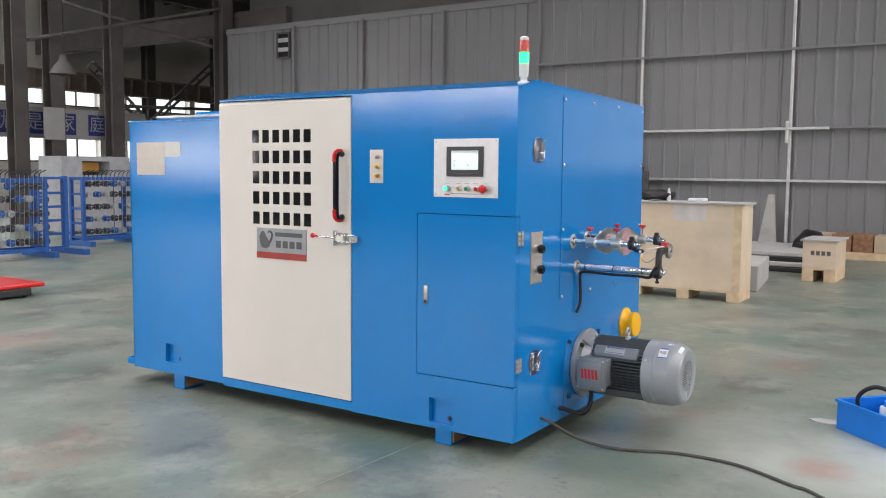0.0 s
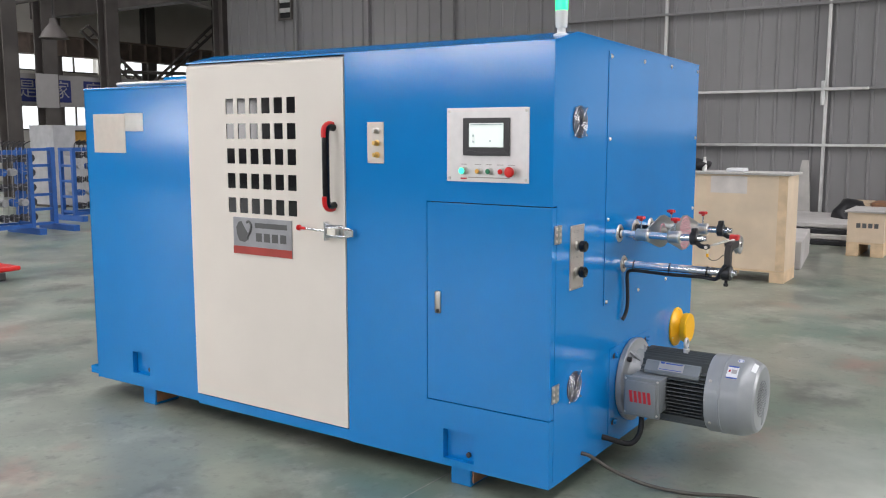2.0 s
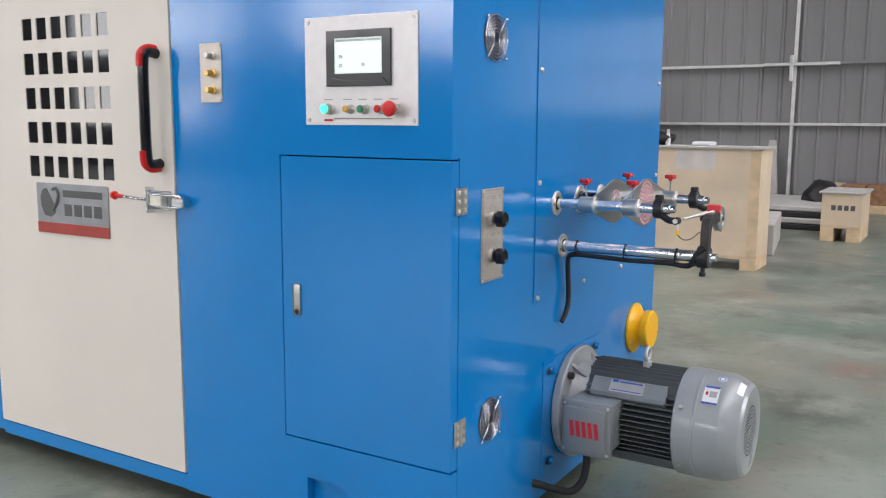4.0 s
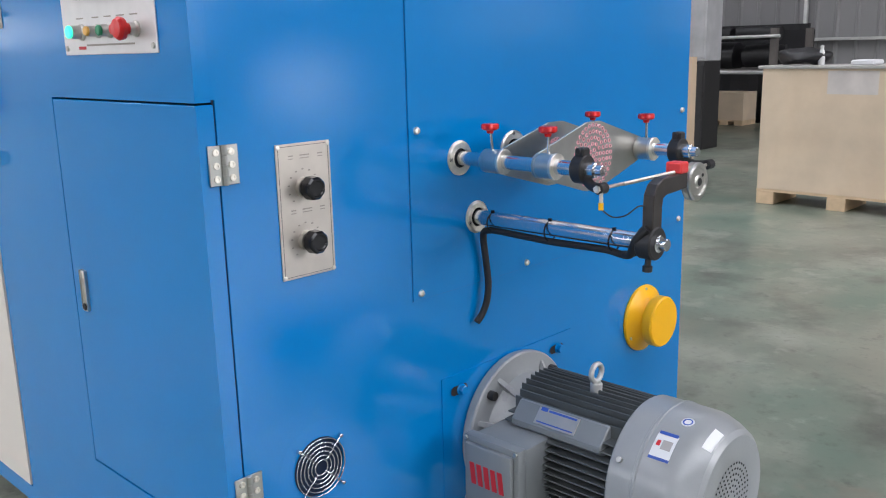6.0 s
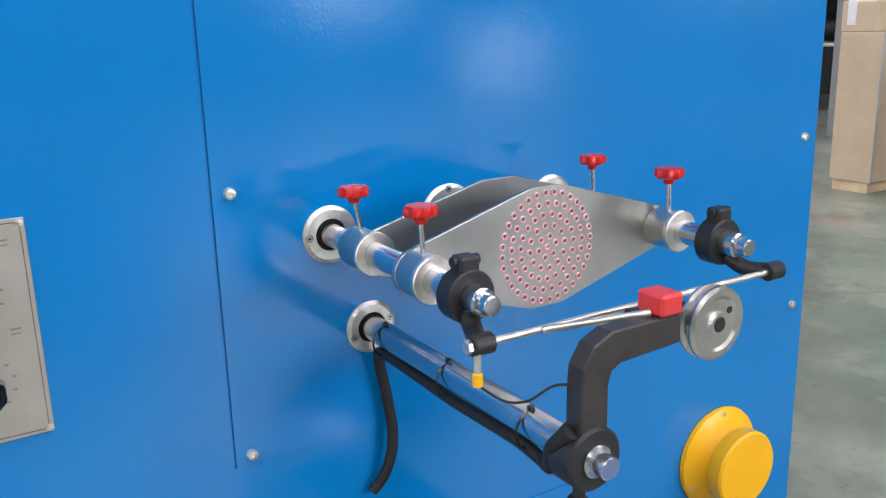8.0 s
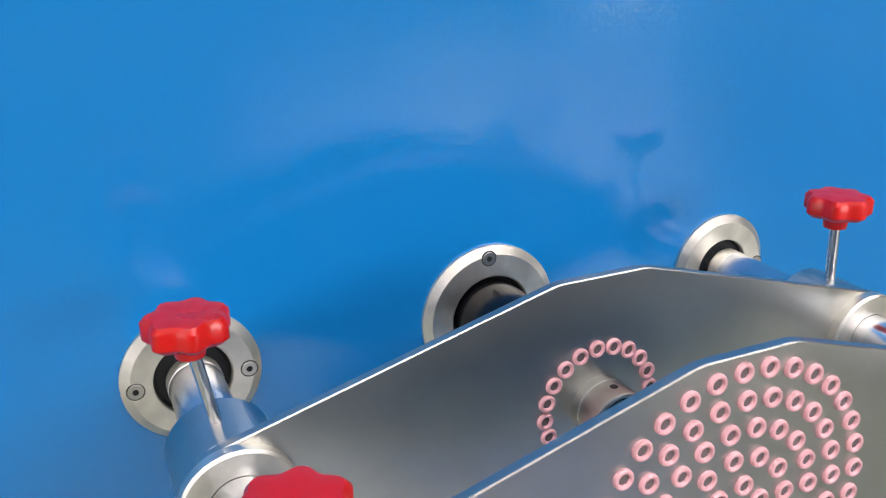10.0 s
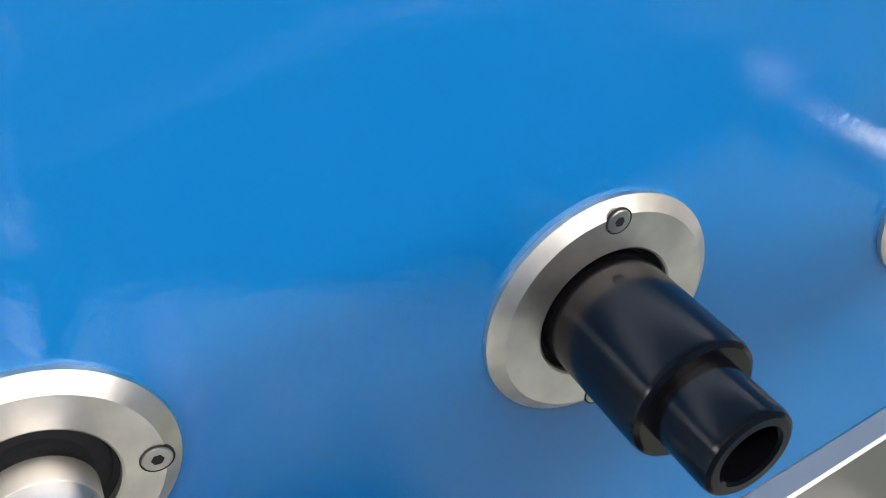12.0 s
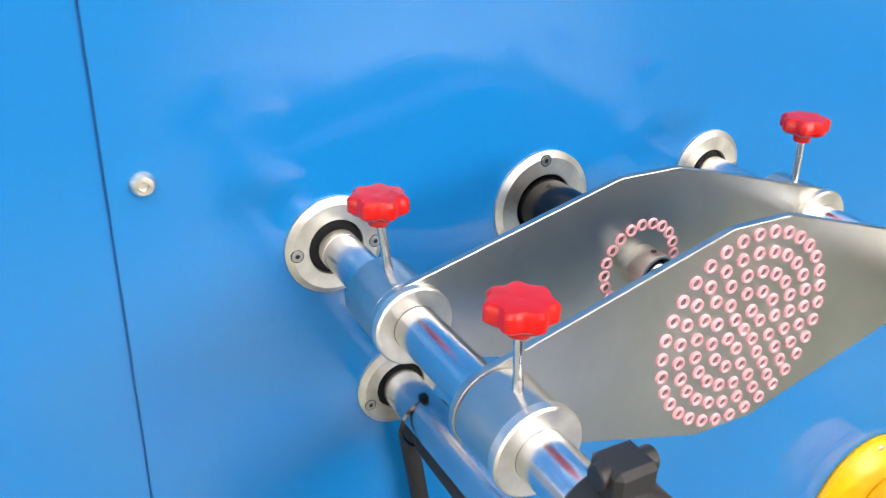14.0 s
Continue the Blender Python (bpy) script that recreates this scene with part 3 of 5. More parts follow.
for fx in (-0.475, -2.49):
    for fy in (0.035, 1.4):
        ft = part("foot", box(fx, fx + 0.10, fy, fy + 0.16, 0.0, 0.10, 0.004), BLUE, machine)
        part("rust_patch", prism([(fx + 0.101, fy + 0.01), (fx + 0.101, fy + 0.12), (fx + 0.115, fy + 0.15), (fx + 0.115, fy + 0.0)], "z", 0.02, 0.098), RUST, ft, "rusty bare steel foot side")

# cabinet door round the corner, with lock and hinges
cdoor = part("cabinet_door", prism([(-0.568, 0.0), (0.0, 0.0), (0.0, 0.0335), (-0.03, 0.0335), (-0.03, 0.03), (-0.568, 0.03)], "z", 0.363, 1.187, 0.0015), BLUE, machine)
lock = part("door_lock", box(-0.528, -0.501, -0.006, 0.0, 0.732, 0.824, 0.006, seg=2), STEEL, cdoor, "chrome push lock", 40)
part("keyhole", rod((-0.5135, -0.006, 0.742), (-0.5135, -0.009, 0.742), 0.008, 12), DARKH, cdoor)
for hz in (1.083, 0.463):
    hm = box(0.001, 0.005, 0.014, 0.042, hz - 0.035, hz + 0.035, 0.001)
    box(0.001, 0.005, 0.045, 0.073, hz - 0.035, hz + 0.035, 0.001, bm=hm)
    for q in range(4):
        rod((0.006, 0.0435, hz - 0.035 + q * 0.0177), (0.006, 0.0435, hz - 0.0178 + q * 0.0177), 0.0055, 12, hm)
    hg = part("hinge", hm, PLATE, machine, "nickel-plated leaf hinge", 40)
    for hy in (0.028, 0.059):
        for dz in (-0.023, 0, 0.023):
            part("screw", lathe([(0.005, 0.0065), (0.0075, 0.006), (0.0075, 0.003), (0.006, 0.0025), (0.006, 0)], (0, hy, hz + dz), (1, 0, 0), 14), NICKEL, hg, "", 40)

# cream door with punched windows
holes = [(-1.730 + c * 0.0785, -1.676 + c * 0.0785, 1.088 + r * 0.1165, 1.160 + r * 0.1165) for c in range(6) for r in range(5)]
wdoor = part("door", sheet("y", -1.998, -1.003, 0.147, 1.772, -0.014, -0.011, holes), CREAM, machine, "cream enamelled door with punched windows")
part("door_top_edge", prism([(-0.014, 1.772), (-0.012, 1.780), (-0.006, 1.788), (0.004, 1.793), (0.02, 1.795), (0.02, 1.772)], "x", -1.998, -1.003), CREAM, wdoor)
rimd = box(-1.998, -1.985, -0.0109, 0.020, 0.147, 1.772)
box(-1.026, -1.003, -0.0109, 0.020, 0.147, 1.772, bm=rimd)
box(-1.985, -1.026, -0.0109, 0.020, 0.147, 0.17, bm=rimd)
part("door_rim", rimd, CREAM, wdoor)
wdoor.location.y = 0.010  # nearly flush with the blue panels
part("viewing_glass", box(-1.78, -1.24, -0.0105, -0.006, 1.04, 1.67), VIEWG, wdoor, "dark glossy viewing glass")
grip = tube([(-1.06, -0.014, 1.488), (-1.06, -0.05, 1.490), (-1.06, -0.066, 1.465), (-1.06, -0.068, 1.32), (-1.06, -0.066, 1.172), (-1.06, -0.05, 1.149), (-1.06, -0.014, 1.151)], 0.0165, 12)
hnd = part("handle", grip, BLACKP, wdoor, "black bow handle with red end caps", 60)
for z, s in ((1.482, 1), (1.157, -1)):
    part("end_cap", tube([(-1.06, -0.020, z + s * 0.021), (-1.06, -0.050, z + s * 0.022), (-1.06, -0.076, z + s * 0.004), (-1.06, -0.0805, z - s * 0.036)], 0.0115, 10), RED, hnd, "red plastic cap", 60)
latch = part("toggle_latch", box(-1.10, -1.015, -0.020, -0.0145, 1.005, 1.065, 0.002), CHROME, wdoor, "chrome toggle clamp with red knob")
part("lever", tube([(-1.235, -0.05, 1.045), (-1.15, -0.045, 1.040), (-1.09, -0.035, 1.036)], 0.005, 8), CHROME, latch, "", 50)
part("knob", lathe([(0, 0), (0, 0.013), (0.010, 0.014), (0.016, 0.007), (0.045, 0.006), (0.045, 0)], (-1.247, -0.05, 1.0455), (1, 0, -0.05), 14), RED, latch, "red knob", 40)
part("hook_bow", tube([(-1.09, -0.04, 1.052), (-1.03, -0.04, 1.055), (-0.965, -0.03, 1.052), (-0.955, -0.03, 1.036), (-0.965, -0.03, 1.020), (-1.03, -0.04, 1.018), (-1.09, -0.04, 1.022)], 0.0045, 8), CHROME, latch, "", 50)
part("clamp_block", box(-1.085, -1.03, -0.045, -0.020, 1.018, 1.055, 0.004), NICKEL, latch)
part("clamp_wing", box(-1.098, -1.088, -0.05, -0.018, 0.995, 1.078, 0.003), CHROME, latch)
part("latch_keeper", box(-0.985, -0.935, -0.035, -0.001, 1.020, 1.052, 0.004), CHROME, machine, "chrome latch keeper")

# removable end panel and its bolts
PX = 0.0032
endp = part("removable_panel", sheet("x", 0.488, 1.642, 0.737, 1.798, 0.0005, PX), BLUE, machine, "removable blue end panel held by bolts")
part("panel_gap", box(-0.001, 0.0004, 0.4864, 0.4878, 0.735, 1.805), GAPB, machine)
part("panel_gap", box(-0.001, 0.0004, 0.4860, 1.645, 0.7355, 0.737), GAPB, machine)
screw_me = mesh_of(lathe([(0, 0.0085), (0.002, 0.0085), (0.0055, 0.0065), (0.006, 0.0032), (0.004, 0.003), (0.004, 0)], (0, 0, 0), (1, 0, 0), 16), NICKEL, "screw", 40)
for y, z in ((0.51, 1.104), (0.51, 0.751), (0.51, 1.44), (0.51, 1.778), (0.876, 1.78), (1.228, 1.78), (1.615, 1.778), (1.615, 1.44), (1.615, 1.075), (1.615, 0.746), (0.876, 0.75), (1.24, 0.75)):
    shared("screw", screw_me, None, (PX, y, z), endp)

# fans behind round openings with wire guards
for fy, fz in ((0.218, 1.508), (0.212, 0.452)):
    fan = thing("fan_guard", "round ventilation fan with pale hub behind a chrome wire guard", "fan", (0.0, fy, fz), group="cabinet fans")
    part("collar", lathe([(-0.03, 0.0625), (0.00015, 0.0625), (0.00015, 0.0985), (-0.0005, 0.0985), (-0.03, 0.0985)], (0, 0, 0), (1, 0, 0), 48, closed=True), BLUE, fan, "", 30)
    part("backing", rod((-0.034, 0, 0), (-0.029, 0, 0), 0.075, 32), DARKH, fan)
    part("hub", rod((-0.028, 0, 0), (-0.008, 0, 0), 0.037, 28), WHITEP, fan, "pale labelled fan hub", 40)
    for b in range(7):
        a = math.tau * b / 7
        bl = prism([(0.022, -0.010), (0.056, -0.020), (0.057, 0.012), (0.022, 0.008)], "x", -0.022, -0.019)
        bmesh.ops.rotate(bl, verts=bl.verts, cent=(0, 0, 0), matrix=Matrix.Rotation(a, 3, "X"))
        part("blade", bl, BLACKM, fan)
    for r in (0.016, 0.025, 0.034, 0.043, 0.052, 0.061):
        ring = lathe([(0.006 + 0.0015 * math.cos(q), r + 0.0015 * math.sin(q)) for q in (0, 1.26, 2.51, 3.77, 5.03)], (0, 0, 0), (1, 0, 0), 40, closed=True)
        part("guard_ring", ring, CHROME, fan, "", 80)
    for a in (45, 135, 225, 315):
        c, s = math.cos(radians(a)), math.sin(radians(a))
        g = rod((0.0075, 0.016 * c, 0.016 * s), (0.0075, 0.074 * c, 0.074 * s), 0.0014, 8)
        rod((0.001, 0.074 * c, 0.074 * s), (0.011, 0.074 * c, 0.074 * s), 0.004, 10, g)
        part("guard_arm", g, CHROME, fan, "", 50)

# ---- control panel ----
panel = thing("control_panel", "stainless control panel with lit touch screen and push buttons", "control panel")
part("plate", box(-0.470, -0.100, -0.003, -0.0002, 1.275, 1.562, 0.001), PANELSTEEL, panel)
for x in (-0.457, -0.113):
    for z in (1.288, 1.549):
        part("screw", lathe([(0, 0.006), (0.003, 0.005), (0.003, 0)], (x, -0.003, z), (0, -1, 0), 12), STEEL, panel, "", 40)
hmi = part("touch_screen", sheet("y", -0.390, -0.182, 1.378, 1.523, -0.011, -0.003, [(-0.365, -0.208, 1.411, 1.503)]), BEZEL, panel, "charcoal touch screen housing")
part("bezel_edge", prism([(-0.390, 1.378), (-0.182, 1.378), (-0.203, 1.400), (-0.25, 1.392), (-0.32, 1.392), (-0.369, 1.400)], "y", -0.0145, -0.0112, 0.001), BEZEL, hmi)
part("screen", box(-0.365, -0.208, -0.006, -0.004, 1.411, 1.503), SCREEN, hmi, "lit pale screen")
for x, z in ((-0.345, 1.432), (-0.345, 1.455), (-0.270, 1.434)):
    part("icon", box(x - 0.006, x + 0.006, -0.0068, -0.0061, z - 0.005, z + 0.005), ICON, hmi)
part("icon", box(-0.36, -0.213, -0.0068, -0.0061, 1.494, 1.500), ICON, hmi, "pale grey title strip")
part("maker_mark", box(-0.300, -0.272, -0.0118, -0.0111, 1.383, 1.386), PRINT, hmi)


def button(x, mat, r, depth, label, ring=STEEL):
    b = part("push_button", lathe([(0, r + 0.004), (0.004, r + 0.004), (0.006, r + 0.001), (depth - 0.006, r + 0.001), (depth - 0.006, 0)], (x, -0.003, 1.318), (0, -1, 0), 24), ring, panel, label, 40)
    part("cap", lathe([(depth - 0.010, r - 0.001), (depth - 0.002, r), (depth, r - 0.002), (depth, 0)], (x, -0.003, 1.318), (0, -1, 0), 24), mat, b, "", 40)
    return b


button(-0.385, GREENBTN, 0.012, 0.030, "lit green push button")
button(-0.315, AMBERP, 0.009, 0.028, "amber selector button")
button(-0.268, GREENP, 0.010, 0.026, "green push button")
button(-0.213, RED, 0.010, 0.026, "red push button")
es = button(-0.168, RED, 0.010, 0.022, "red emergency stop button")
part("mushroom", lathe([(0.022, 0.009), (0.026, 0.019), (0.034, 0.0205), (0.040, 0.016), (0.042, 0)], (-0.168, -0.003, 1.318), (0, -1, 0), 28), RED, es, "", 40)
part("print_line", box(-0.37, -0.18, -0.0038, -0.0031, 1.291, 1.2945), FAINT, panel)
part("maker_mark", box(-0.405, -0.375, -0.0038, -0.0031, 1.285, 1.291), STRED, panel)
for x in (-0.39, -0.325, -0.275, -0.225, -0.175):
    part("print_line", box(x - 0.014, x + 0.014, -0.0038, -0.0031, 1.342, 1.3445), FAINT, panel)

sock = thing("socket_plate", "small steel plate with three brass cable connectors", "socket plate")
part("plate", box(-0.875, -0.787, -0.003, -0.0002, 1.338, 1.511, 0.001), DIALSTEEL, sock)
for z, m in ((1.474, STEEL), (1.423, BRASS), (1.374, BRASS)):
    part("connector", lathe([(0, 0.013), (0.004, 0.013), (0.006, 0.009), (0.026, 0.009), (0.028, 0.007), (0.028, 0)], (-0.822, -0.003, z), (0, -1, 0), 16), m, sock, "", 40)
for x in (-0.868, -0.794):
    for z in (1.346, 1.503):
        part("screw", rod((x, -0.003, z), (x, -0.006, z), 0.004, 8), STEEL, sock)

plate = thing("rating_plate", "blank brushed steel plate on the blue cabinet", "plate")
part("plate", box(-2.760, -2.492, -0.003, -0.0002, 1.361, 1.565, 0.001), DIALSTEEL, plate)
part("strip", box(-2.491, -2.345, -0.003, -0.0002, 1.474, 1.568, 0.001), PLATE, plate, "reflective steel strip")

sign = thing("door_sign", "engraved steel maker's sign with red strip on the door", "sign", (0, 0.010, 0))
part("plate", box(-1.697, -1.316, -0.018, -0.0142, 0.893, 1.068, 0.001), SIGNST, sign)
part("red_strip", box(-1.697, -1.316, -0.0195, -0.0181, 0.893, 0.930, 0.0003), SIGNRED, sign)
blob = prism([(-1.675, 1.02), (-1.66, 1.045), (-1.64, 1.05), (-1.62, 1.02), (-1.60, 0.995), (-1.595, 0.965), (-1.62, 0.95), (-1.655, 0.955), (-1.672, 0.985)], "y", -0.0192, -0.0181)
part("emblem", blob, PRINT, sign)
part("emblem", tube([(-1.605, -0.0185, 0.975), (-1.585, -0.0185, 1.0), (-1.575, -0.0185, 1.03), (-1.588, -0.0185, 1.05), (-1.605, -0.0185, 1.045)], 0.006, 6), PRINT, sign)
part("lettering_bar", box(-1.55, -1.345, -0.0192, -0.0181, 1.022, 1.046), PRINT, sign)
for k in range(4):
    part("lettering_bar", box(-1.545 + k * 0.052, -1.507 + k * 0.052, -0.0192, -0.0181, 0.958, 0.998), PRINT, sign)

tower = thing("signal_tower", "slim signal tower with lit green lamp and red lens", "signal lamp", (-0.036, 0.12, 1.833))
part("bracket", lathe([(0, 0), (0, 0.030), (0.008, 0.030), (0.014, 0.016), (0.035, 0.016), (0.035, 0)], (0, 0, -0.008), (0, 0, 1), 24), WHITEP, tower, "", 40)
part("housing", lathe([(0, 0), (0, 0.022), (0.06, 0.024), (0.062, 0.022), (0.062, 0)], (0, 0, 0.026), (0, 0, 1), 28), WHITEP, tower, "", 40)
part("lens", lathe([(0, 0), (0, 0.024), (0.05, 0.024), (0.05, 0)], (0, 0, 0.089), (0, 0, 1), 28), GREENL, tower, "lit green lens", 40)
part("lens", lathe([(0, 0), (0, 0.024), (0.05, 0.024), (0.056, 0.020), (0.058, 0)], (0, 0, 0.142), (0, 0, 1), 28), REDL, tower, "unlit red lens", 40)
part("top_cap", lathe([(0, 0), (0, 0.022), (0.012, 0.021), (0.018, 0.012), (0.019, 0)], (0, 0, 0.198), (0, 0, 1), 28), WHITEP, tower, "", 40)

# ---- dial panel ----
dial = thing("dial_panel", "steel panel with two black tension dials", "dial panel")
part("plate", box(0.0003, 0.0028, 0.152, 0.278, 0.851, 1.107, 0.0008), DIALSTEEL, dial)
fr = box(0.0029, 0.0033, 0.157, 0.273, 0.8555, 0.8565)
for b in ((0.157, 0.273, 1.1015, 1.1025), (0.157, 0.158, 0.856, 1.102), (0.272, 0.273, 0.856, 1.102)):
    box(0.0029, 0.0033, *b, bm=fr)
part("border_line", fr, PRINT, dial)
for y in (0.1575, 0.2725):
    for z in (0.8565, 1.1015):
        part("screw", lathe([(0, 0.0045), (0.002, 0.004), (0.0025, 0)], (0.0028, y, z), (1, 0, 0), 12), NICKEL, dial, "", 40)
for kz in (1.024, 0.922):
    ky = 0.211
    dk = part("dial", lathe([(0, 0.019), (0.010, 0.018), (0.012, 0.010), (0.020, 0.010), (0.020, 0)], (0.0028, ky, kz), (1, 0, 0), 28), STEEL, dial, "steel dial collar", 40)
    kb = bmesh.new()
    prof = [(0.016, 0.0, 0), (0.016, 0.018, 0), (0.020, 0.0230, 1), (0.038, 0.0220, 1), (0.042, 0.018, 0.4), (0.042, 0.015, 0), (0.0395, 0.013, 0), (0.0395, 0.0, 0)]
    rings = []
    for k in range(64):
        a = math.tau * k / 64
        rings.append([kb.verts.new((0.0028 + p, ky + max(1e-5, r * (1 - 0.055 * w * (1 + math.cos(8 * a)) / 2)) * math.cos(a), kz + max(1e-5, r * (1 - 0.055 * w * (1 + math.cos(8 * a)) / 2)) * math.sin(a))) for p, r, w in prof])
    for k in range(64):
        for j in range(len(prof) - 1):
            kb.faces.new((rings[k][j], rings[k][j + 1], rings[(k + 1) % 64][j + 1], rings[(k + 1) % 64][j]))
    part("knob", kb, BLACKP, dk, "black fluted knob", 35)
    for q in range(11):
        a = radians(225 - 27 * q)
        cy, cz = ky + 0.034 * math.cos(a), kz + 0.034 * math.sin(a)
        part("scale_mark", box(0.0029, 0.0033, cy - 0.0022, cy + 0.0022, cz - 0.0013, cz + 0.0013), FAINT, dk)
    for dy, w in ((-0.032, 0.011), (0.0, 0.022), (0.036, 0.011)):
        for dz, h in ((0.060, 0.0022), (0.0545, 0.0016)):
            part("print_line", box(0.0029, 0.0033, ky + 0.006 + dy - w / 2, ky + 0.006 + dy + w / 2, kz + dz - h / 2, kz + dz + h / 2), FAINT, dk)

# ---- wire guide: shafts, die plates, clamps ----
YA, YB, YC, ZS = 0.6405, 0.8262, 1.0110, 1.0335
guide = thing("wire_guide", "steel wire guide with two eyelet plates on chrome shafts", "wire guide")


def flange(y, z, R, hole, gap, screws, rs):
    prof = [(PX, hole), (0.0085, hole), (0.0090, hole + 0.0008), (0.0090, R - 0.0052), (0.0054, R), (PX, R)]
    fl = part("flange", lathe(prof, (0, y, z), (1, 0, 0), 72, closed=True, gap=gap, start=270), NICKEL, guide, "turned steel mounting flange", 18)
    for a in screws:
        sy, sz = y + rs * math.cos(radians(a)), z + rs * math.sin(radians(a))
        part("countersink", rod((0.0088, sy, sz), (0.00915, sy, sz), 0.0050, 20), BLACKM, fl)
        part("screw", lathe([(0.0088, 0.0), (0.0088, 0.0044), (0.0095, 0.0044), (0.0098, 0.0040), (0.0098, 0.0)], (0, sy, sz), (1, 0, 0), 20), STEEL, fl, "", 30)
        part("socket", rod((0.0097, sy, sz), (0.00995, sy, sz), 0.0019, 6), DARKH, fl)
    part("bore", rod((PX + 0.0003, y, z), (PX + 0.0012, y, z), hole + 0.0005, 32), DARKH, fl)
    return fl


flange(YA, ZS, 0.0388, 0.0215, 0, (-2, 182), 0.031)
flange(YC, ZS, 0.0384, 0.0205, 0, (-2, 182), 0.031)
flange(YB, ZS, 0.0461, 0.0265, 0, (93, 273), 0.0393)
flange(0.6945, 0.893, 0.0375, 0.0215, 0, (20, 200), 0.030)
for y in (YA, YC):
    part("shaft", rod((0.002, y, ZS), (0.366, y, ZS), 0.0150, 36), CHROME, guide, "polished chrome shaft", 40)
    part("shaft_step", rod((0.365, y, ZS), (0.381, y, ZS), 0.0105, 28), CHROME, guide, "", 40)
    part("shaft_root", rod((0.0095, y, ZS), (0.022, y, ZS), 0.0153, 32), NICKEL, guide, "scuffed shaft root", 40)
part("shaft", rod((0.002, 0.6945, 0.893), (0.478, 0.6945, 0.893), 0.0172, 36), CHROME, guide, "polished chrome shaft", 40)
part("shaft_step", rod((0.477, 0.6945, 0.893), (0.494, 0.6945, 0.893), 0.012, 28), CHROME, guide, "", 40)

# black nozzle in the middle flange
nz = [(0.003, 0.0), (0.003, 0.0238), (0.054, 0.0238), (0.0560, 0.0232), (0.0572, 0.0215), (0.0572, 0.0168), (0.0785, 0.0168), (0.0805, 0.0162), (0.0815, 0.0148), (0.0815, 0.0118), (0.0805, 0.0108), (0.06, 0.0105), (0.06, 0.0)]
part("nozzle", lathe(nz, (0, YB, ZS), (1, 0, 0), 64), BLACKP, guide, "stepped black nylon nozzle", 35)


def eyelet_plate(x, half, top_flat):
    """A lozenge plate with rounded ends: x is its wall side."""
    r = 0.0265
    h = half
    ang = math.degrees(math.atan2(h - r - 0.004, (YC - YA) / 2 - top_flat))
    pts = arc(YC, ZS, r, -90 + ang * 0.9, 90 - ang * 0.9, 12)
    pts += arc(YB + top_flat, ZS + h - 0.03, 0.03, 90 - ang, 90, 5) + arc(YB - top_flat, ZS + h - 0.03, 0.03, 90, 90 + ang, 5)
    pts += arc(YA, ZS, r, 90 + ang * 0.9, 270 - ang * 0.9, 12)
    pts += arc(YB - top_flat, ZS - h + 0.03, 0.03, 270 - ang, 270, 5) + arc(YB + top_flat, ZS - h + 0.03, 0.03, 270, 270 + ang, 5)
    return part("eyelet_plate", prism(pts, "x", x, x + 0.0055, 0.0006), PLATE, guide, "thin lozenge-shaped steel eyelet plate")


eye_me = mesh_of(lathe([(-0.001, 0.0025), (-0.001, 0.0046), (0.0010, 0.0046), (0.0018, 0.0042), (0.0020, 0.0036), (0.0016, 0.0028), (0.0004, 0.0025)], (0, 0, 0), (1, 0, 0), 14, closed=True), PINK, "eyelet", 60)
eyehole_me = mesh_of(rod((0.0002, 0, 0), (0.0005, 0, 0), 0.0026, 10), BOREGREY, "eyelet_hole")
FARX, NEARX = 0.1235, 0.2245
far = eyelet_plate(FARX, 0.0708, 0.022)
near = eyelet_plate(NEARX, 0.0750, 0.020)
for pl, px, rings in ((far, FARX, ((0.0318, 20),)), (near, NEARX, ((0.0135, 6), (0.0270, 12), (0.0405, 19), (0.0540, 25), (0.0675, 32)))):
    for r, n in rings:
        for k in range(n):
            a = math.tau * (k + 0.25) / n
            p = (px + 0.0055, YB + r * math.cos(a), ZS + r * math.sin(a))
            shared("eyelet", eye_me, None, p, pl)
            shared("eyelet_hole", eyehole_me, None, p, pl)
shared("eyelet", eye_me, None, (NEARX + 0.0055, YB, ZS), near)
hub = part("hub", lathe([(FARX, 0.012), (FARX, 0.0160), (FARX + 0.011, 0.0160), (FARX + 0.0115, 0.0154), (FARX + 0.012, 0.0160), (0.1500, 0.0160), (0.1506, 0.0153), (0.1506, 0.0138), (0.142, 0.0125), (0.13, 0.012)], (0, YB, ZS), (1, 0, 0), 48, closed=True), STEEL, guide, "knurled steel hub", 35)
part("hub_bore", rod((0.128, YB, ZS), (0.1440, YB, ZS), 0.0122, 24), DARKH, hub)
part("hub_core", lathe([(0.143, 0.0), (0.143, 0.0092), (0.1490, 0.0092), (0.1515, 0.0070), (0.1525, 0.0)], (0, YB, ZS), (1, 0, 0), 24), STEEL, hub, "", 40)
part("set_screw", rod((0.142, YB, ZS + 0.0157), (0.142, YB, ZS + 0.0163), 0.0022, 10), DARKH, hub)
